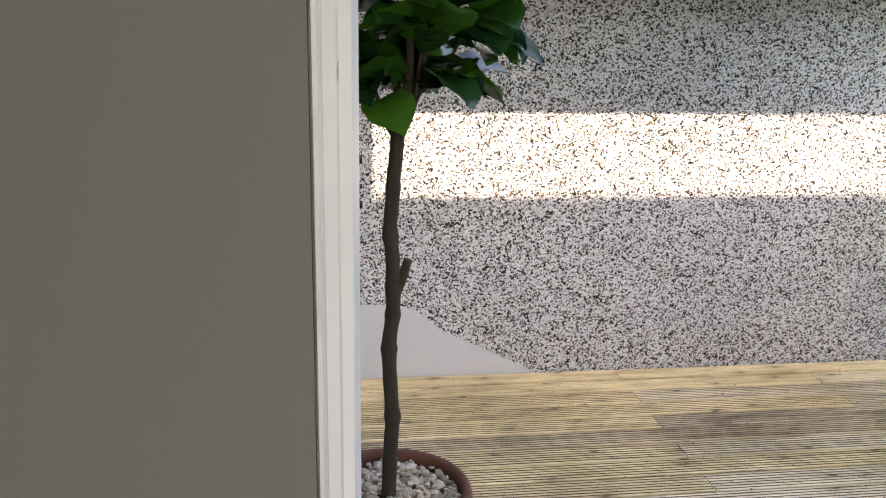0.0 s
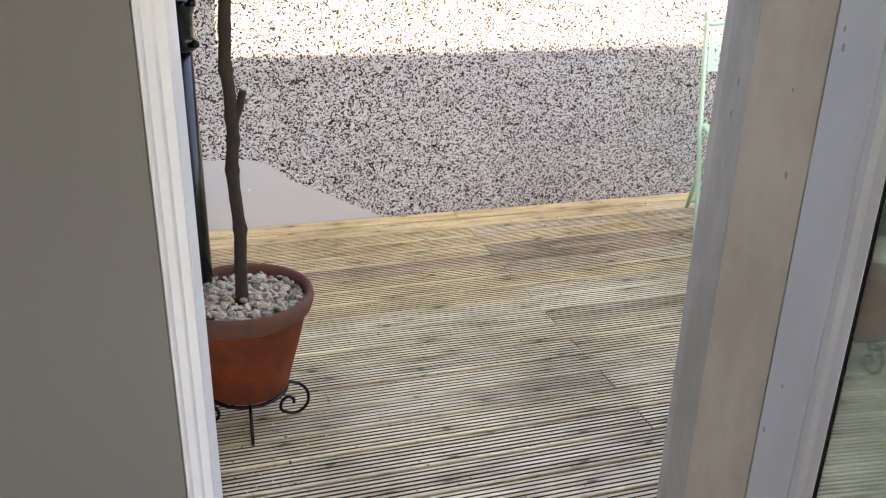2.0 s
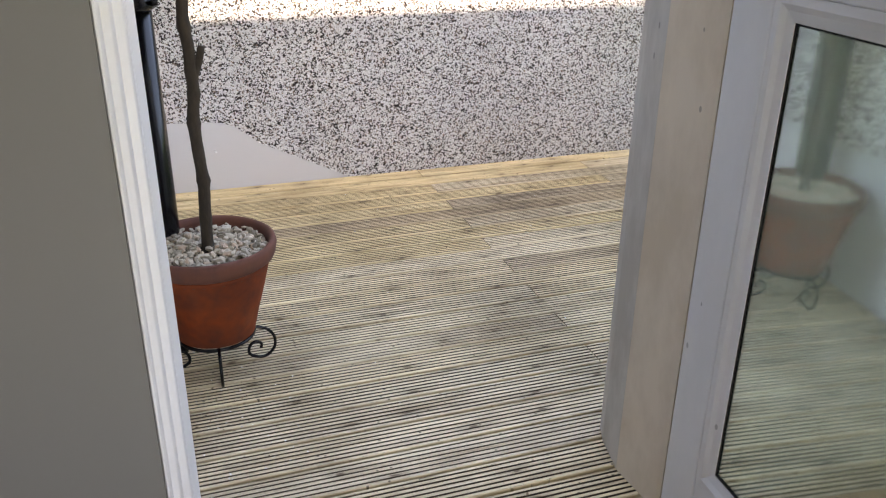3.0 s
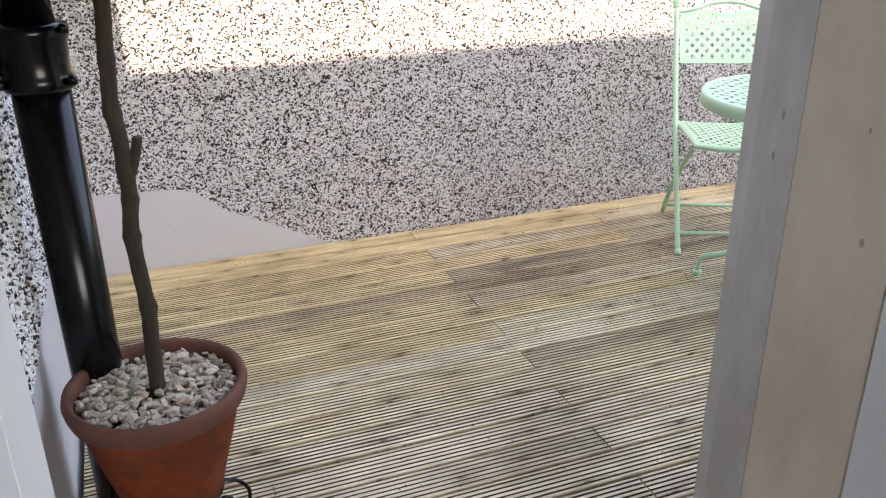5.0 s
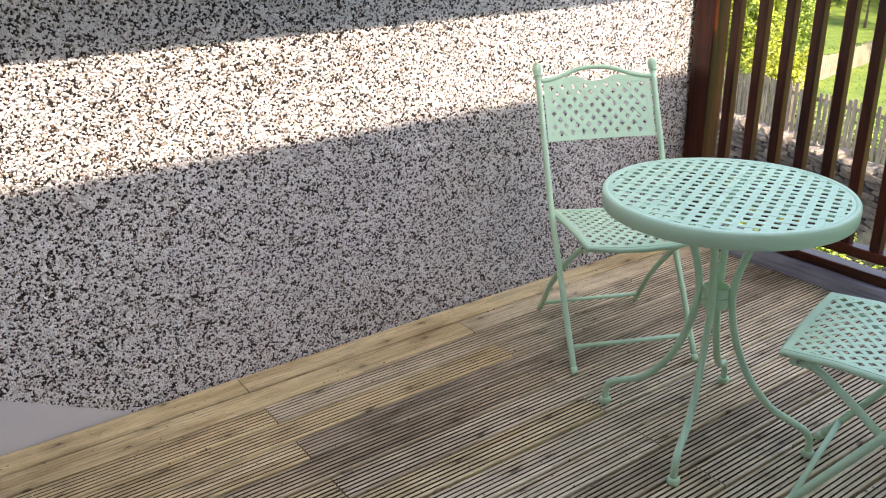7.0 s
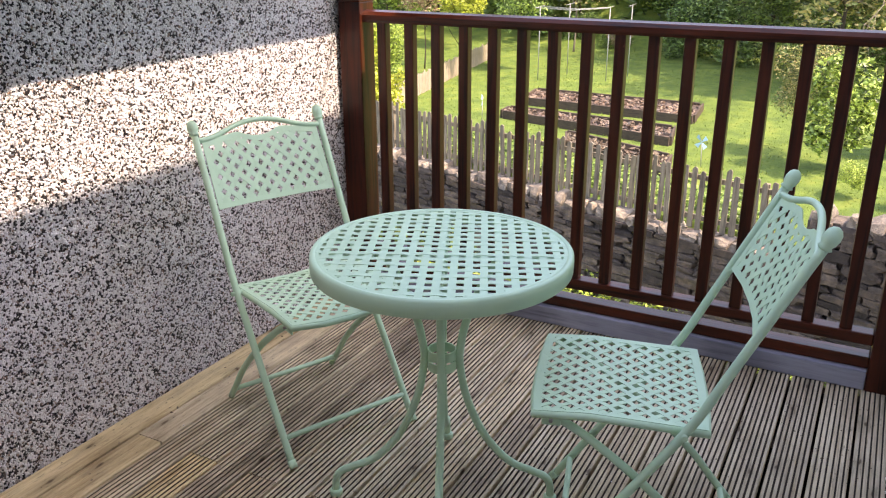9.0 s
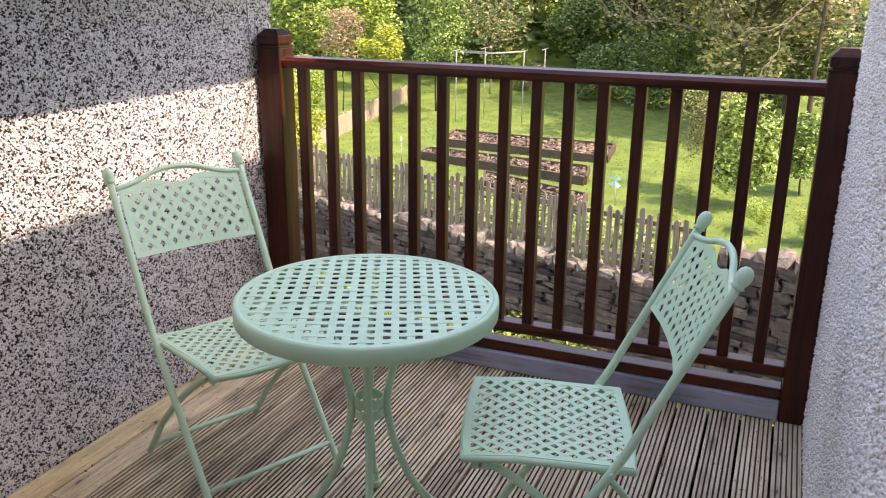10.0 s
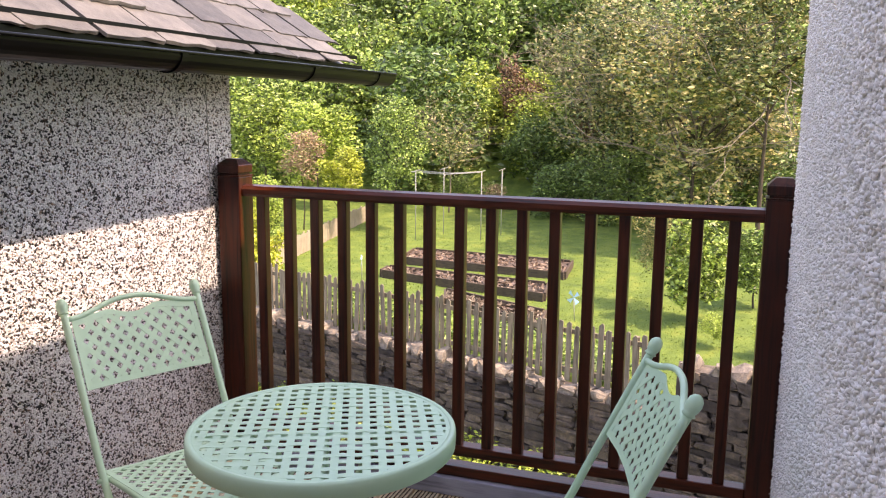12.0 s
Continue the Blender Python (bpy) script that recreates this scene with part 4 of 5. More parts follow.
    inner = [(u * 0.93, v + (0.012 if v < 0.66 else (-0.013 if v > 0.75 else 0))) for u, v in panel]
    rim = [(u * 0.91, v + (0.014 if v < 0.66 else (-0.015 if v > 0.75 else 0))) for u, v in panel]
    back = part("backrest", band(panel, rim, lean, 0.0013), M_MINT, root)
    lattice(back, inner, 0.0272, 0.0148, 45, 0.0008, lean)
    arch = [(-0.190, 0.815), (-0.150, 0.818), (-0.110, 0.827), (-0.070, 0.839), (-0.030, 0.846), (0.0, 0.847), (0.030, 0.846), (0.070, 0.839), (0.110, 0.827), (0.150, 0.818), (0.190, 0.815)]
    part("top_bar", tube(smooth_path([lean(u, v, 0) for u, v in arch], 4), 0.0075, 10), M_MINT, back)
    return root

chair = bistro_chair()
tagged(chair, label="mint green folding metal chair beside the roughcast wall", category="chair", group="chairs round the table")
chair.matrix_basis = pose(2.170, 2.293, 0, 0, 0, -25.1)
chair_b = copy_thing(chair, pose(2.086, 1.690, 0, 0, 0, 195.9))
tagged(chair_b, label="mint green folding metal chair with its back to the house wall")

# ---- roughcast pebbles ----
def pebble_dash(name, x0, x1, z0, z1, y, out, n, mat, label, size, keep, smooth=False):
    """Small stones thrown on a wall that faces along y; out is +1 or -1."""
    rng = np.random.default_rng(n)
    p = np.stack([rng.uniform(x0, x1, n), np.full(n, y), rng.uniform(z0, z1, n)], 1)
    p = p[keep(p[:, 0], p[:, 2])]
    n = len(p)
    d = np.array([(1, 0, 0), (-1, 0, 0), (0, 1, 0), (0, -1, 0), (0, 0, 1), (0, 0, -1)], float)
    f = np.array([(0, 2, 4), (2, 1, 4), (1, 3, 4), (3, 0, 4), (2, 0, 5), (1, 2, 5), (3, 1, 5), (0, 3, 5)])
    a = rng.normal(size=(n, 3))
    a /= np.linalg.norm(a, axis=1, keepdims=True)
    b = np.cross(a, rng.normal(size=(n, 3)))
    b /= np.linalg.norm(b, axis=1, keepdims=True)
    c = np.cross(a, b)
    s = size * rng.uniform(0.6, 1.3, (n, 1)) * rng.uniform(0.7, 1.25, (n, 3))
    axes = np.stack([a * s[:, :1], b * s[:, 1:2], c * s[:, 2:3] * 0.7], 1)
    v = (p[:, None, :] + np.einsum("kj,njc->nkc", d, axes)).reshape(-1, 3)
    v[:, 1] += out * rng.uniform(-0.0005, 0.0015, n).repeat(6)
    faces = (f[None] + np.arange(n)[:, None, None] * 6).reshape(-1, 3)
    return tagged(part(name, from_arrays(name, v, faces, mat, smooth), None), label=label, category="wall", kind="stuff")

pebble_dash("roughcast_stones", LEFT_X, 3.284, 0.0, 1.52, WALL_Y + 0.001, -1, 94000, M_STONES, "speckled dark and pale stones of the roughcast wall", 0.0038,
            lambda x, z: (z > np.interp(x, [LEFT_X, 0.12, 0.263, 0.354, 0.446, 0.822], [0.302, 0.296, 0.290, 0.262, 0.186, 0.0])))
pebble_dash("house_roughcast_stones", 0.996, 3.156, 0.0, 2.3, HOUSE_Y + 0.001, 1, 44000, M_STONES_PALE, "pale painted stones of the house roughcast", 0.0054, lambda x, z: x > 0.9, True)

side = pebble_dash("return_roughcast_stones", -2.985, -0.75, 0.458, 1.45, LEFT_X + 0.001, 1, 24000, M_STONES, "speckled stones of the return wall roughcast", 0.0048, lambda x, z: x < 0)
side.matrix_basis = pose(0, 0, 0, 0, 0, -90)

# ---- crumbs on the deck, wall plug ----
def crumbs():
    rng = np.random.default_rng(31)
    n = 110
    pts = np.stack([rng.uniform(0.0, 3.1, n), rng.uniform(0.75, 2.95, n), np.full(n, 0.003)], 1)
    near = np.stack([rng.normal(0.12, 0.10, 40).clip(-0.03, 0.5), rng.normal(1.35, 0.14, 40), np.full(40, 0.003)], 1)
    tagged(part("deck_crumbs", scatter_quads("deck_crumbs", np.concatenate([pts, near]), 0.005, rng, M_CHIPLOOSE, 0.2), None), label="small brown crumbs and dry leaf bits on the deck", category="debris", kind="stuff")
def white_crumbs():
    rng = np.random.default_rng(33)
    n = 70
    pts = np.stack([rng.uniform(-0.02, 2.9, n), rng.uniform(0.8, 2.9, n), np.full(n, 0.003)], 1)
    near = np.stack([rng.normal(0.14, 0.10, 60).clip(-0.03, 0.5), rng.normal(1.25, 0.16, 60), np.full(60, 0.003)], 1)
    tagged(part("deck_grit", scatter_quads("deck_grit", np.concatenate([pts, near]), 0.0034, rng, M_WHITE, 0.2), None), label="tiny white grit on the deck round the pot", category="debris", kind="stuff")
def wall_wire():
    pts = smooth_path([(3.118, WALL_Y - 0.008, 1.50), (3.122, WALL_Y - 0.010, 1.22), (3.12, WALL_Y - 0.010, 0.975), (3.075, WALL_Y - 0.010, 0.86), (3.018, WALL_Y - 0.010, 0.745), (2.99, WALL_Y - 0.009, 0.60)], 5)
    tagged(part("wall_wire", tube(pts, 0.0018, 6), M_GALV), label="thin pale wire hanging down the roughcast wall", category="wire")
wall_wire()
# ---- garden ----
WALL_LINE = (11.51, 2.51, 0.335)      # a point of the stone wall's face, and metres of x for each metre of y
def on_line(y, off=0.0):
    return WALL_LINE[0] + WALL_LINE[2] * (y - WALL_LINE[1]) + off
LINE_TURN = math.degrees(math.atan2(1.0, WALL_LINE[2])) - 90

def stone_mesh(name, mat, seed, rough=0.12):
    bm = bmesh.new()
    bmesh.ops.create_cube(bm, size=1.0)
    bmesh.ops.subdivide_edges(bm, edges=bm.edges[:], cuts=1, use_grid_fill=True)
    rng = random.Random(seed)
    for v in bm.verts:
        c = v.co
        k = 0.86 if sum(abs(abs(q) - 0.5) < 0.01 for q in c) == 3 else 1.0
        v.co = Vector((c.x * k + rng.uniform(-rough, rough) * 0.6, c.y * k + rng.uniform(-rough, rough), c.z * k + rng.uniform(-rough, rough)))
    for f in bm.faces:
        f.smooth = False
    me = bpy.data.meshes.new(name)
    bm.to_mesh(me)
    bm.free()
    me.materials.append(mat)
    return me

def stone_wall():
    rng = random.Random(3)
    root = base("garden_wall")
    tagged(root, label="rubble stone retaining wall with rough pale coping", category="wall", kind="structure")
    core = bmesh.new()
    for y0, y1, top in ((1.72, 19.0, -2.60), (-9.0, 1.72, -1.95)):
        prism([(on_line(y0, 0.10), y0), (on_line(y1, 0.10), y1), (on_line(y1, 0.55), y1), (on_line(y0, 0.55), y0)], 2, -4.4, top, core)
    part("core", core, M_EARTH_WALL, root)
    shapes = [stone_mesh("stone", M_RUBBLE, s) for s in range(7)]
    caps = [stone_mesh("coping_stone", M_COPING, 20 + s, 0.16) for s in range(5)]
    z = -4.30
    count = 0
    while z < -2.70:
        h = rng.uniform(0.08, 0.15)
        y = -0.3 + rng.uniform(0, 0.3)
        while y < 12.6 and count < 420:
            w = rng.uniform(0.25, 0.75)
            s = part("stone", shapes[rng.randrange(7)], None, root)
            s.matrix_basis = pose(on_line(y + w / 2, 0.09 + rng.uniform(-0.02, 0.02)), y + w / 2, z + h / 2, rng.uniform(-2, 2), 0, LINE_TURN) @ Matrix.Diagonal((0.20, w * 0.98, h * 0.96, 1))
            y += w
            count += 1
        z += h
    z = -2.70
    while z < -2.02:
        h, y = 0.16, -0.3
        while y < 1.6:
            w = rng.uniform(0.25, 0.5)
            s = part("stone", shapes[rng.randrange(7)], None, root)
            s.matrix_basis = pose(on_line(y + w / 2, 0.09), y + w / 2, z + h / 2, 0, 0, LINE_TURN) @ Matrix.Diagonal((0.20, w * 0.98, h * 0.96, 1))
            y += w
        z += h
    y = -0.6
    while y < 13.0:
        w = rng.uniform(0.14, 0.30)
        low = y > 1.6
        h = rng.uniform(0.14, 0.26)
        s = part("coping_stone", caps[rng.randrange(5)], None, root)
        s.matrix_basis = pose(on_line(y + w / 2, 0.20), y + w / 2, (-2.68 if low else -2.02) + h / 2, rng.uniform(-9, 9), rng.uniform(-6, 6), LINE_TURN + rng.uniform(-8, 8)) @ Matrix.Diagonal((0.34, w * 0.95, h, 1))
        y += w

def picket_fence():
    rng = random.Random(8)
    root = base("picket_fence")
    tagged(root, label="weathered grey wooden picket fence along the stone wall", category="fence")
    for z in (-2.38, -1.80):
        bm = bmesh.new()
        prism([(on_line(2.0, 0.30), 2.0), (on_line(12.8, 0.30), 12.8), (on_line(12.8, 0.335), 12.8), (on_line(2.0, 0.335), 2.0)], 2, z, z + 0.07, bm)
        part("rail", bm, M_FENCE, root)
    me = []
    for k in range(4):
        bm = prism([(-0.043, 0), (0.043, 0), (0.041, 0.90), (0.028 - 0.012 * k, 0.925 + 0.006 * k), (-0.038, 0.915)], 0, -0.009, 0.009)
        m = bpy.data.meshes.new("picket")
        bm.to_mesh(m)
        bm.free()
        m.materials.append(M_FENCE)
        me.append(m)
    y = 2.03
    while y < 12.7:
        p = part("picket", me[rng.randrange(4)], None, root)
        p.matrix_basis = pose(on_line(y, 0.285), y, -2.52 + rng.uniform(-0.03, 0.03), rng.uniform(-1.6, 1.6), rng.uniform(-1.5, 1.5), LINE_TURN) @ Matrix.Diagonal((1, rng.uniform(0.85, 1.15), rng.uniform(0.93, 1.02), 1))
        y += 0.122 + rng.uniform(-0.008, 0.010)
    for y in (2.3, 4.7, 7.1, 9.5, 11.9):
        part("fence_post", box(on_line(y, 0.34), on_line(y, 0.42), y - 0.04, y + 0.04, -2.7, -1.68), M_FENCE, root)

def raised_bed(a, b, c, d, label):
    """A bed of four dark boards filled with chippings; corners far left, far right, near right, near left."""
    z = ground_height((a[0] + c[0]) / 2, 6.0)
    root = base("raised_bed")
    tagged(root, label=label, category="garden bed")
    pts = [Vector((*p, 0)) for p in (a, b, c, d)]
    for i in range(4):
        p, q = pts[i], pts[(i + 1) % 4]
        ang = math.degrees(math.atan2(q.y - p.y, q.x - p.x))
        ln = (q - p).length
        part("board", box(0, ln - 0.05, 0, 0.045, 0.0, 0.20, 0.004), M_DARKWOOD, root).matrix_basis = pose(p.x, p.y, z - 0.02, 0, 0, ang)
    v = [(p.x, p.y, z + h) for h in (-0.02, 0.12) for p in pts]
    me = from_arrays("bed_filling", v, [(3, 2, 1, 0), (4, 5, 6, 7), (0, 1, 5, 4), (1, 2, 6, 5), (2, 3, 7, 6), (3, 0, 4, 7)], M_CHIPS)
    part("bed_filling", me, None, root)
    rng = np.random.default_rng(int(a[0] * 10))
    n = 700
    s, t = rng.random((2, n, 1))
    P = [np.array(p) for p in v[4:]]
    c0 = (P[0] * (1 - s) + P[1] * s) * (1 - t) + (P[3] * (1 - s) + P[2] * s) * t
    part("bark_mulch", scatter_quads("bark_mulch", c0 + rng.uniform(0, 0.03, (n, 3)), 0.07, rng, M_CHIPLOOSE), None, root, kind="stuff")

def scatter_quads(name, centres, size, rng, mat, up=0.35):
    """Small folded leaves or flakes at the centres, turned at random."""
    n = len(centres)
    a = rng.normal(size=(n, 3))
    a[:, 2] *= up if up < 1 else 1
    a /= np.linalg.norm(a, axis=1, keepdims=True)
    b = np.cross(a, rng.normal(size=(n, 3)))
    b /= np.linalg.norm(b, axis=1, keepdims=True)
    nrm = np.cross(a, b)
    s = size * rng.uniform(0.6, 1.25, (n, 1))
    v = np.stack([centres - a * s, centres + b * s * 0.5 + nrm * s * 0.18, centres + a * s, centres - b * s * 0.5 + nrm * s * 0.18], 1).reshape(-1, 3)
    i = np.arange(n)[:, None] * 4
    f = np.concatenate([i + [[0, 1, 2]], i + [[0, 2, 3]]])
    return from_arrays(name, v, f, mat)

def blob_points(rng, n, blobs):
    """Points near the skins of overlapping blobs: centre and radii."""
    out = []
    w = np.array([b[3] * b[3] for b in blobs])
    pick = rng.choice(len(blobs), n, p=w / w.sum())
    d = rng.normal(size=(n, 3))
    d /= np.linalg.norm(d, axis=1, keepdims=True)
    B = np.array([[b[0], b[1], b[2]] for b in blobs])[pick]
    r = np.array([b[3] for b in blobs])[pick][:, None]
    bumps = 1 + 0.16 * np.sin(5 * d[:, :1] + 3 * B[:, :1]) * np.sin(6 * d[:, 1:2] + B[:, 1:2]) + 0.12 * np.sin(11 * d[:, 2:3])
    depth = 1 - np.abs(rng.normal(0, 0.16, (n, 1)))
    return B + d * r * bumps * depth * np.array([1, 1, 0.85])

def crown_mesh(name, seed, n, size, mat, tall=1.0, loose=0.35):
    """A crown about one unit in radius round its middle."""
    rng = np.random.default_rng(seed)
    blobs = []
    for k in range(24):
        a, z = rng.random() * math.tau, rng.uniform(-0.75, 0.8)
        r = math.sqrt(max(0.05, 1 - z * z)) * rng.uniform(0.25, 0.72)
        blobs.append((r * math.cos(a), r * math.sin(a), z * tall * 0.8, rng.uniform(0.15, 0.36) * (1 + loose * 0.3)))
    blobs.append((0, 0, 0, 0.5))
    return scatter_quads(name, blob_points(rng, n, blobs), size, rng, mat)

def trunk_mesh(height, radius, seed):
    rng = random.Random(seed)
    bm = tube(smooth_path([(0, 0, 0), (rng.uniform(-0.05, 0.05), rng.uniform(-0.05, 0.05), height * 0.4), (rng.uniform(-0.1, 0.1), rng.uniform(-0.1, 0.1), height)], 4), [radius * (1 - 0.10 * i) for i in range(9)], 8)
    for k in range(6):
        a = rng.random() * math.tau
        z = height * rng.uniform(0.45, 0.9)
        l = height * rng.uniform(0.35, 0.6)
        tube([(0, 0, z), (l * 0.45 * math.cos(a), l * 0.45 * math.sin(a), z + l * 0.4), (l * 0.75 * math.cos(a), l * 0.75 * math.sin(a), z + l * 0.8)], [radius * 0.45, radius * 0.3, radius * 0.12], 6, bm)
    return bm

def limb_mesh(h, r, up, seed):
    """Crooked limbs and twigs that spread from the trunk's top through the crown."""
    rng = random.Random(seed)
    bm = bmesh.new()
    def grow(p, d, ln, rad, level):
        pts, q = [p.copy()], p.copy()
        for _ in range(5):
            d = (d + Vector((rng.uniform(-0.5, 0.5), rng.uniform(-0.5, 0.5), rng.uniform(-0.28, 0.34)))).normalized()
            q = q + d * ln / 5
            pts.append(q.copy())
        tube(pts, [rad * (1 - 0.15 * i) for i in range(6)], 5, bm)
        if level:
            for _ in range(4):
                side = Vector((rng.uniform(-1, 1), rng.uniform(-1, 1), rng.uniform(-0.5, 0.7)))
                grow(pts[rng.randrange(2, 6)], (d + side * 0.9).normalized(), ln * 0.55, rad * 0.5, level - 1)
    for k in range(11):
        a = math.tau * k / 11 + rng.uniform(-0.2, 0.2)
        grow(Vector((0, 0, h - r * 0.5 + rng.uniform(-0.2, 0.6) * r)), Vector((math.cos(a), math.sin(a), rng.uniform(-0.1, 0.7) * up / r)).normalized(), r * 1.02, 0.006 * r + 0.006, 2)
    return bm

def tree(name, x, y, z, r, tall, crown, label, ground=None, category="tree", trunk=True):
    g = ground_height(x, y) if ground is None else ground
    root = base(name, pose(x, y, g - 0.05))
    tagged(root, label=label, category=category)
    h = max(0.4, z - g)
    limbs = crown.name.startswith("crown") and name in ("turning_tree", "bare_tree")
    if trunk:
        part("trunk", trunk_mesh(h, max(0.025, min(0.10, r * 0.028)), int(x * 10 + y * 7)), M_BARK_PALE if crown.name.startswith("crown") and name == "bare_tree" else M_BARK, root)
    if limbs:
        part("branchwork", limb_mesh(h, r, r * tall, int(x * 13 + y * 5)), M_BARK_PALE, root, "crooked pale limbs", "stuff")
    c = part("crown", crown, None, root)
    c.matrix_basis = pose(0, 0, h, 0, 0, (x * 73 + y * 31) % 360) @ Matrix.Diagonal((r, r, r * tall, 1))
    return root

def woodland():
    def crowns(name, mat, seeds, n, size, tall=1.0):
        return [crown_mesh(name, s, n, size, mat, tall) for s in seeds]
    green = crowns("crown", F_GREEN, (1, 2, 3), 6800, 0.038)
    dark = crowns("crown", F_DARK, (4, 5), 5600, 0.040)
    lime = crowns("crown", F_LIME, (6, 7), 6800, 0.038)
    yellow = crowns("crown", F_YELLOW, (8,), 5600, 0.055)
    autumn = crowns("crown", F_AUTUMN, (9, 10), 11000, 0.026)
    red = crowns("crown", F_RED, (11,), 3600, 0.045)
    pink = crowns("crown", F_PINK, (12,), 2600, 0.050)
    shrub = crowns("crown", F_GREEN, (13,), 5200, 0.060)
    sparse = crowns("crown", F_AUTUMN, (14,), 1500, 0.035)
    # single trees and shrubs that stand out
    tree("yellow_shrub", 14.9, 10.2, -1.55, 0.70, 1.5, yellow[0], "bright yellow-green shrub behind the picket fence", category="shrub")
    tree("yellow_shrub", 16.6, 12.3, -1.0, 0.95, 1.6, yellow[0], "bright yellow-green shrub beside the garden palings", category="shrub")
    tree("yellow_shrub", 21.9, 11.9, -0.35, 0.85, 0.9, yellow[0], "rounded golden yellow shrub at the lawn's edge", category="shrub")
    tree("shrub", 19.4, 12.9, -1.3, 0.95, 1.1, lime[0], "lime green shrub behind the palings", category="shrub")
    tree("ornamental_tree", 24.43, 11.2, 0.30, 1.25, 1.4, green[0], "fresh green feathery tree at the lawn's edge")
    tree("ornamental_tree", 27.5, 15.6, 0.2, 1.9, 1.0, lime[1], "light green rounded tree above the garden")
    tree("ornamental_tree", 29.5, 19.0, 0.6, 2.2, 1.0, green[1], "mid green rounded tree above the garden")
    tree("pink_shrub", 23.4, 13.9, -0.1, 0.95, 1.0, pink[0], "pinkish brown shrub between green trees", category="shrub")
    tree("bare_tree", 28.8, 10.97, 0.6, 1.45, 1.25, sparse[0], "thin branched tree with sparse pale leaves")
    tree("copper_tree", 35.3, 10.21, 2.0, 1.35, 1.4, red[0], "dark copper red tree in the woodland")
    tree("copper_tree", 31.5, 6.6, 1.3, 1.0, 1.2, red[0], "dark copper red tree in the woodland")
    tree("ornamental_tree", 37.5, 9.6, 1.2, 2.1, 1.1, lime[0], "yellow-green tree behind the copper tree")
    tree("ornamental_tree", 33.5, 12.4, 1.2, 1.9, 1.2, green[2], "mid green tree at the foot of the wooded slope")
    for i, (x, y, z, r) in enumerate(((31.6, 13.2, -2.1, 1.1), (31.2, 11.6, -2.2, 1.0), (30.6, 10.0, -2.1, 0.9), (30.2, 7.4, -1.9, 1.1), (29.8, 5.4, -1.9, 1.2), (29.6, 3.4, -2.0, 1.1), (28.8, 1.6, -1.8, 1.2))):
        tree("garden_hedge", x, y, z, r, 0.9, dark[i % 2], "dark green hedge shrub at the far end of the lawn", category="shrub")
    tree("brown_shrub", 29.2, 9.4, -1.75, 0.60, 1.0, pink[0], "yellowish brown shrub at the lawn's far end", category="shrub")
    tree("turning_tree", 24.4, 2.3, 1.3, 3.2, 1.0, autumn[0], "large tree with yellowing leaves hanging over the lawn")
    tree("turning_tree", 27.8, 4.4, 2.6, 3.0, 1.1, autumn[1], "large tree with yellowing leaves hanging over the lawn")
    tree("turning_tree", 23.2, 0.6, 3.4, 2.8, 1.0, autumn[1], "tall tree with turning leaves beside the lawn")
    tree("turning_tree", 31.5, 5.9, 2.4, 3.2, 1.0, autumn[0], "tree with turning leaves on the wooded slope")
    tree("turning_tree", 26.5, 1.2, 0.1, 2.2, 0.9, autumn[1], "low spreading tree with turning leaves by the lawn")
    tree("laurel_shrub", 15.96, 1.75, -1.35, 0.82, 1.25, shrub[0], "leafy dark green shrub behind the stone wall", category="shrub")
    tree("laurel_shrub", 16.9, 2.4, -1.0, 0.75, 1.2, autumn[1], "leafy shrub with pale leaves over the lawn", category="shrub")
    tree("laurel_shrub", 17.6, 0.7, -1.5, 0.7, 1.1, shrub[0], "leafy green shrub beside the garden wall", category="shrub")
    tree("fern_clump", 14.5, 1.35, -2.22, 0.36, 0.7, lime[0], "light green fern clump on the garden wall", category="plant", trunk=False)
    tree("fern_clump", 14.2, 0.5, -2.15, 0.40, 0.7, lime[1], "light green fern clump on the garden wall", category="plant", trunk=False)
    tree("ornamental_tree", 49.5, 18.4, 6.2, 3.8, 1.1, lime[0], "large bright green tree on the wooded slope")
    tree("ornamental_tree", 46.3, 15.3, 4.6, 2.8, 1.1, lime[1], "bright green rounded tree on the wooded slope")
    tree("ornamental_tree", 40.3, 19.8, 3.4, 2.6, 1.1, lime[0], "light green tree on the wooded slope")
    tree("ornamental_tree", 38.5, 22.5, 4.0, 2.6, 1.1, green[1], "mid green tree on the wooded slope")
    tree("ornamental_tree", 42.0, 24.0, 6.5, 3.2, 1.1, lime[1], "bright green tree high on the slope")
    for i, (x, y, z, r) in enumerate(((28.2, 5.6, -1.2, 1.7), (27.6, 3.6, -1.1, 1.7), (27.0, 1.6, -1.0, 1.7), (28.6, 7.0, -1.5, 1.3), (26.4, -0.2, -0.9, 1.8))):
        tree("garden_hedge", x, y, z, r, 1.0, dark[i % 2], "tall dark green shrub under the turning trees", category="shrub")
    for i, (x, y, z, r) in enumerate(((32.6, 8.6, -0.2, 1.7), (33.4, 6.8, 0.5, 1.9), (34.6, 9.2, 0.3, 2.1), (32.0, 4.8, 0.2, 1.8), (35.5, 7.4, 1.6, 2.2), (36.5, 11.8, 1.0, 2.1), (35.0, 5.0, 1.8, 2.3))):
        tree("ornamental_tree", x, y, z, r, 1.1, (dark[0], green[1], lime[0], dark[1], green[0], lime[1], green[2])[i], "leafy shrubby tree where the lawn meets the wooded slope")
    # the wooded slope
    rng = random.Random(21)
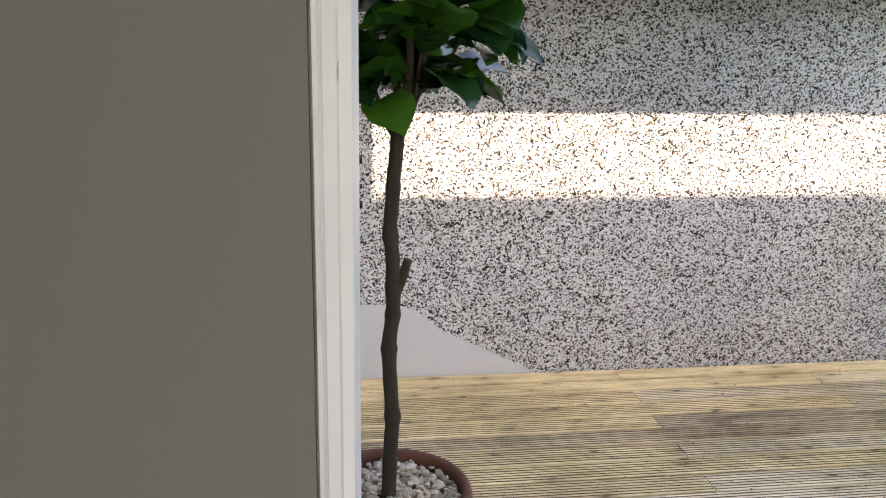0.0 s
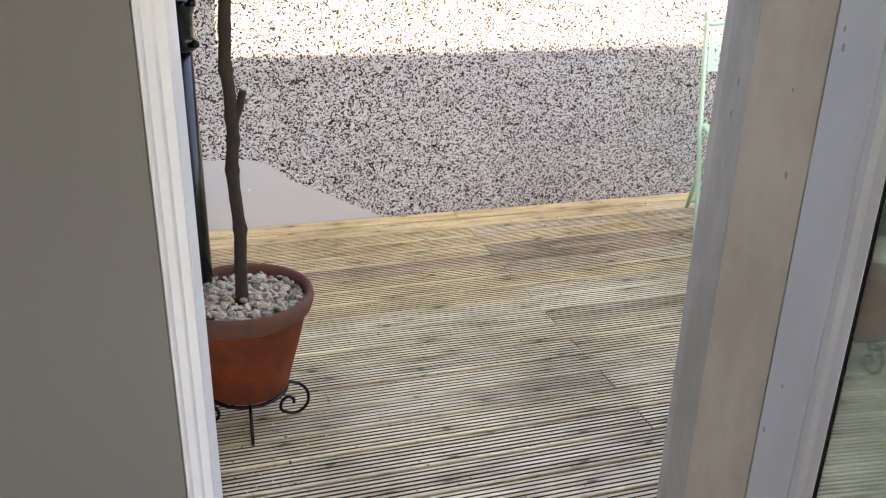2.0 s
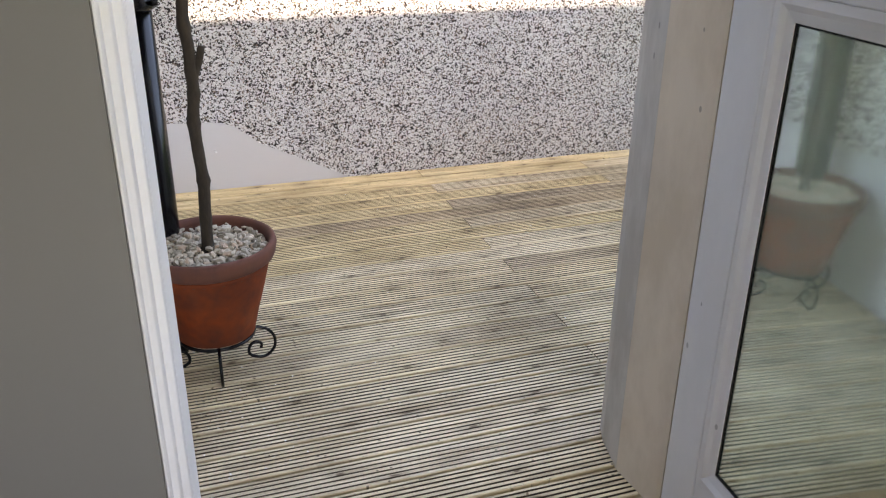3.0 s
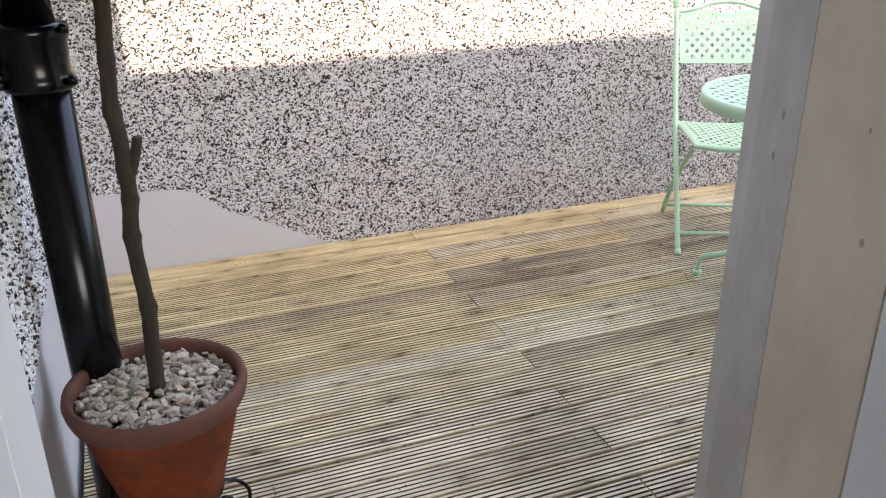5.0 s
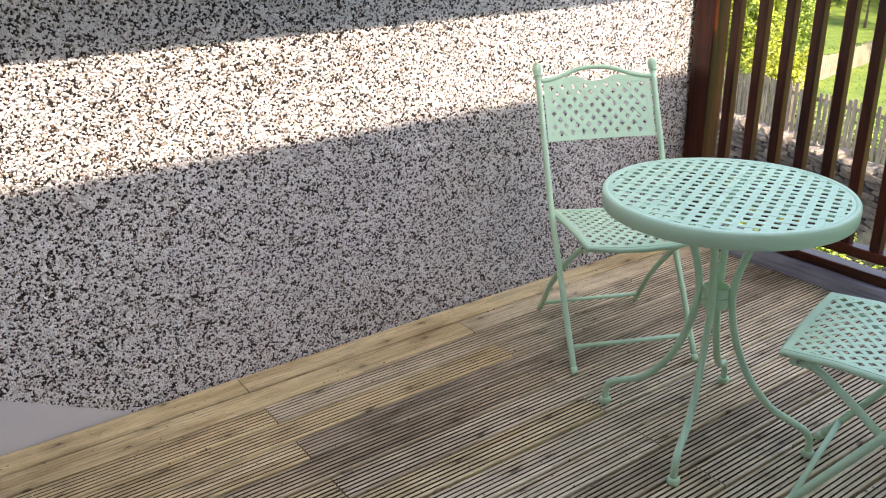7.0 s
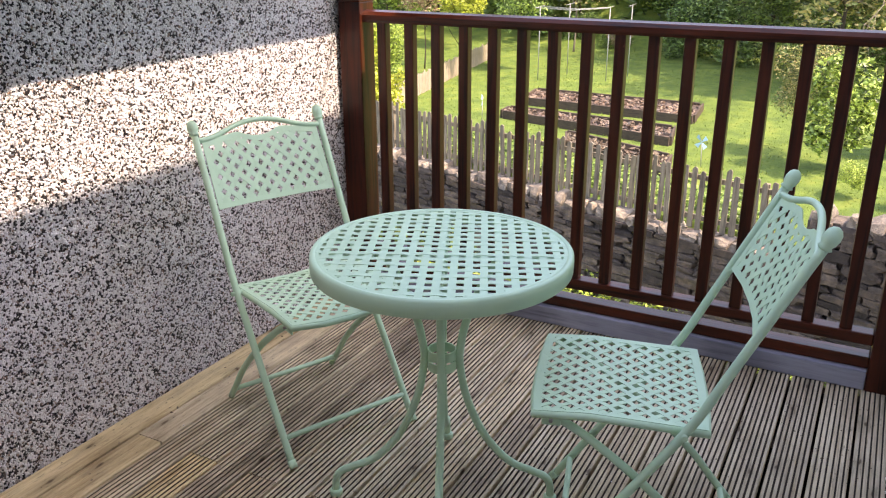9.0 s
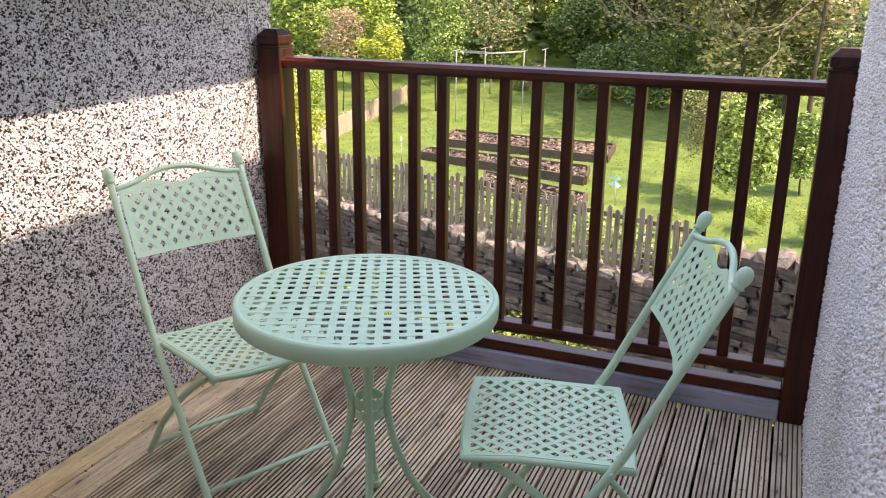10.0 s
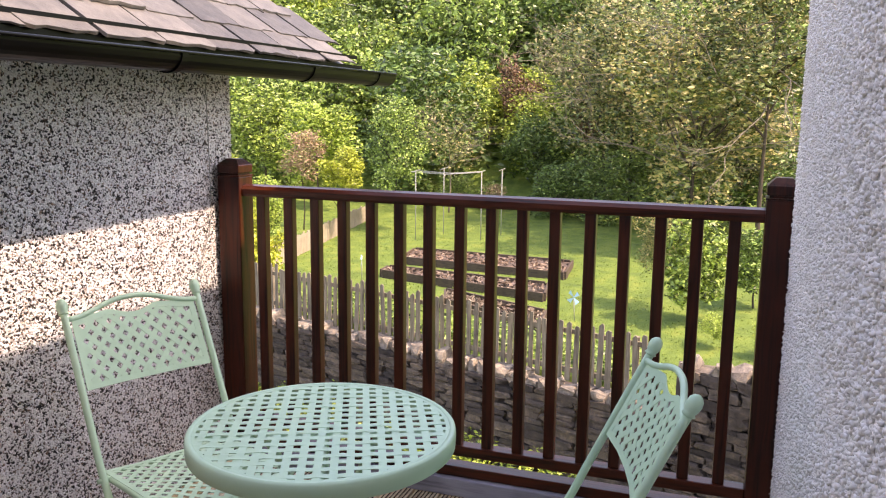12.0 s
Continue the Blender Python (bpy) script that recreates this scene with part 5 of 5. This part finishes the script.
    for k in range(115):
        d = 34 + 42 * (k / 115) ** 0.8
        a = radians(rng.uniform(-52, -5) if k % 4 else rng.uniform(-36, -8))
        x, y = 0.5 + d * math.cos(-a - radians(36)) * 1.0, 1.1 + d * math.sin(-a - radians(12))
        x, y = 0.5 + d * math.cos(-a - radians(10)), 1.1 + d * math.sin(-a - radians(10))
        g = ground_height(x, y)
        r = rng.uniform(2.3, 3.9)
        kind = rng.choice((green[0], green[1], green[2], dark[0], dark[1], lime[0], green[0], lime[1]))
        word = {dark[0]: "dark green", dark[1]: "dark green", lime[0]: "light green", lime[1]: "light green"}.get(kind, "mid green")
        t = tree("woodland_tree", x, y, g + r * rng.uniform(0.6, 1.1), r, rng.uniform(1.0, 1.4), kind, word + " leafy tree on the wooded slope")
        tagged(t, group="trees on the slope")

def far_woods():
    """A closed bank of leaves behind the trees, so that no bare slope shows."""
    rng = np.random.default_rng(77)
    n = 90000
    x = rng.uniform(33, 92, n)
    y = rng.uniform(-30, 75, n)
    gz = np.array([ground_height(a, b) for a, b in zip(x, y)])
    z = gz + rng.uniform(0.1, 1.0, n) ** 1.5 * (2.5 + 1.8 * np.sin(x * 0.6) * np.sin(y * 0.5))
    tagged(part("woodland_undergrowth", scatter_quads("woodland_undergrowth", np.stack([x, y, z], 1), 0.24, rng, F_DARK), None), label="dark green undergrowth covering the wooded slope", category="undergrowth", kind="stuff")

def lawn_grass():
    rng = np.random.default_rng(9)
    n = 26000
    y = rng.uniform(-2, 16, n)
    x = 12.0 + 0.335 * (y - 2.5) + 0.2 + rng.random(n) ** 1.3 * 19
    z = np.array([ground_height(a, b) for a, b in zip(x, y)]) + 0.03
    tagged(part("grass", scatter_quads("grass", np.stack([x, y, z], 1), 0.020, rng, F_GRASS, 1.2), None), label="sunlit short lawn grass", category="grass", kind="stuff")
    n = 20000
    y = rng.uniform(-1, 12.5, n)
    clump = 0.45 + 0.55 * np.abs(np.sin(y * 2.3) * np.sin(y * 0.9 + 1))
    away = np.abs(rng.normal(0, 0.55, n))
    x = 11.6 + 0.335 * (y - 2.5) - away - 0.05
    z = -4.28 + rng.random(n) ** 1.3 * 0.95 * clump * np.exp(-away * 0.9)
    tagged(part("verge_plants", scatter_quads("verge_plants", np.stack([x, y, z], 1), 0.045, rng, F_LIME), None), label="yellow-green weeds at the foot of the stone wall", category="plants", kind="stuff")
    n = 9000
    y = rng.uniform(-2, 13, n)
    x = 11.4 + 0.335 * (y - 2.5) - rng.random(n) * 5
    tagged(part("leaf_litter", scatter_quads("leaf_litter", np.stack([x, y, np.full(n, -4.28)], 1), 0.05, rng, M_CHIPLOOSE, 0.2), None), label="dry brown leaf litter on the lane", category="leaves", kind="stuff")
    n = 3000
    y = rng.uniform(2.0, 12.5, n)
    x = 12.1 + 0.335 * (y - 2.5) + rng.random(n) * 0.9
    z = -2.5 + rng.random(n) ** 2 * 0.5
    tagged(part("border_weeds", scatter_quads("border_weeds", np.stack([x, y, z], 1), 0.06, rng, F_GREEN), None), label="green weeds growing behind the picket fence", category="plants", kind="stuff")

def clothes_line():
    root = base("clothes_line", pose(22.8, 9.9, ground_height(22.8, 9.9)))
    tagged(root, label="pale metal clothes line frame on the lawn", category="clothes line")
    poles = ((0, 0), (0.63, -1.79), (1.7, -2.1), (1.3, -0.4))
    for x, y in poles:
        part("pole", tube([(x, y, 0), (x, y, 2.02)], 0.013, 8), M_GALV, root)
        part("cross_arm", tube([(x - 0.35, y, 2.0), (x + 0.35, y, 2.02)], 0.010, 6), M_GALV, root)
    for dx in (-0.3, -0.1, 0.15, 0.3):
        part("line", tube([(dx, 0, 2.0), (0.3 + dx, -0.9, 1.94), (0.63 + dx, -1.79, 2.0)], 0.005, 5), M_GALV, root)

def palings():
    root = base("garden_palings")
    tagged(root, label="pale upright garden palings beside the lawn", category="fence")
    rng = random.Random(4)
    a, b = Vector((14.6, 11.1)), Vector((26.0, 12.9))
    n = 100
    me = bpy.data.meshes.new("paling")
    bm = box(-0.05, 0.05, -0.01, 0.01, 0, 0.55)
    bm.to_mesh(me)
    bm.free()
    me.materials.append(M_PALING)
    ang = math.degrees(math.atan2(b.y - a.y, b.x - a.x))
    for i in range(n):
        p = a.lerp(b, i / n)
        q = part("paling", me, None, root)
        q.matrix_basis = pose(p.x, p.y, ground_height(p.x, p.y) - 0.02, 0, 0, ang) @ Matrix.Diagonal((1.05, 1, rng.uniform(0.95, 1.1), 1))

def garden_bird(x, y, turn):
    root = base("garden_ornament", pose(x, y, ground_height(x, y), 0, 0, turn))
    tagged(root, label="pale blue pinwheel ornament on a thin stick", category="garden ornament")
    part("stick", tube([(0, 0, 0), (0.03, 0, 0.42)], 0.008, 6), M_GALV, root)
    for k in range(4):
        bm = bmesh.new()
        v = [bm.verts.new(c) for c in ((0, 0, 0), (0.13, 0.0, 0.02), (0.10, 0.03, 0.10), (0.0, 0.0, 0.004), (0.13, -0.004, 0.024), (0.10, 0.026, 0.104))]
        bm.faces.new(v[:3]), bm.faces.new(v[5:2:-1])
        part("vane", bm, M_SKYBLUE, root).matrix_basis = pose(0.03, 0, 0.44, 0, 90 * k - 20, 0)

def power_cables():
    for k, (z, dy) in enumerate(((10.6, 0), (9.6, 1.2), (8.4, 2.4))):
        pts = [(42 + 3 * t, 30 - 34 * t, z - 2.4 * t - 1.2 * math.sin(math.pi * t)) for t in np.linspace(0, 1, 14)]
        tagged(part("power_cable", tube([(x + dy, y, zz) for x, y, zz in pts], 0.022, 5), M_GALV), label="thin pale overhead power cable across the woodland", category="cable", group="overhead cables")

stone_wall()
picket_fence()
raised_bed((20.69, 9.07), (20.46, 4.86), (18.88, 4.73), (19.36, 8.89), "raised bed of dark boards filled with bark chippings")
raised_bed((18.30, 8.78), (17.79, 4.88), (16.69, 4.70), (17.73, 8.74), "raised bed of dark boards filled with bark chippings")
raised_bed((16.47, 6.72), (15.41, 4.38), (14.49, 4.27), (15.61, 6.41), "raised bed of dark boards beside the picket fence")
clothes_line()
palings()
garden_bird(17.33, 9.05, 20)
garden_bird(15.44, 3.83, 70)
woodland()
far_woods()
lawn_grass()
power_cables()

crumbs()
white_crumbs()
tagged(part("wall_plug", tube([(0.262, WALL_Y - 0.004, 0.165), (0.264, WALL_Y - 0.024, 0.168)], 0.0045, 8), M_WHITE), label="small white plastic plug in the smooth render", category="plug")
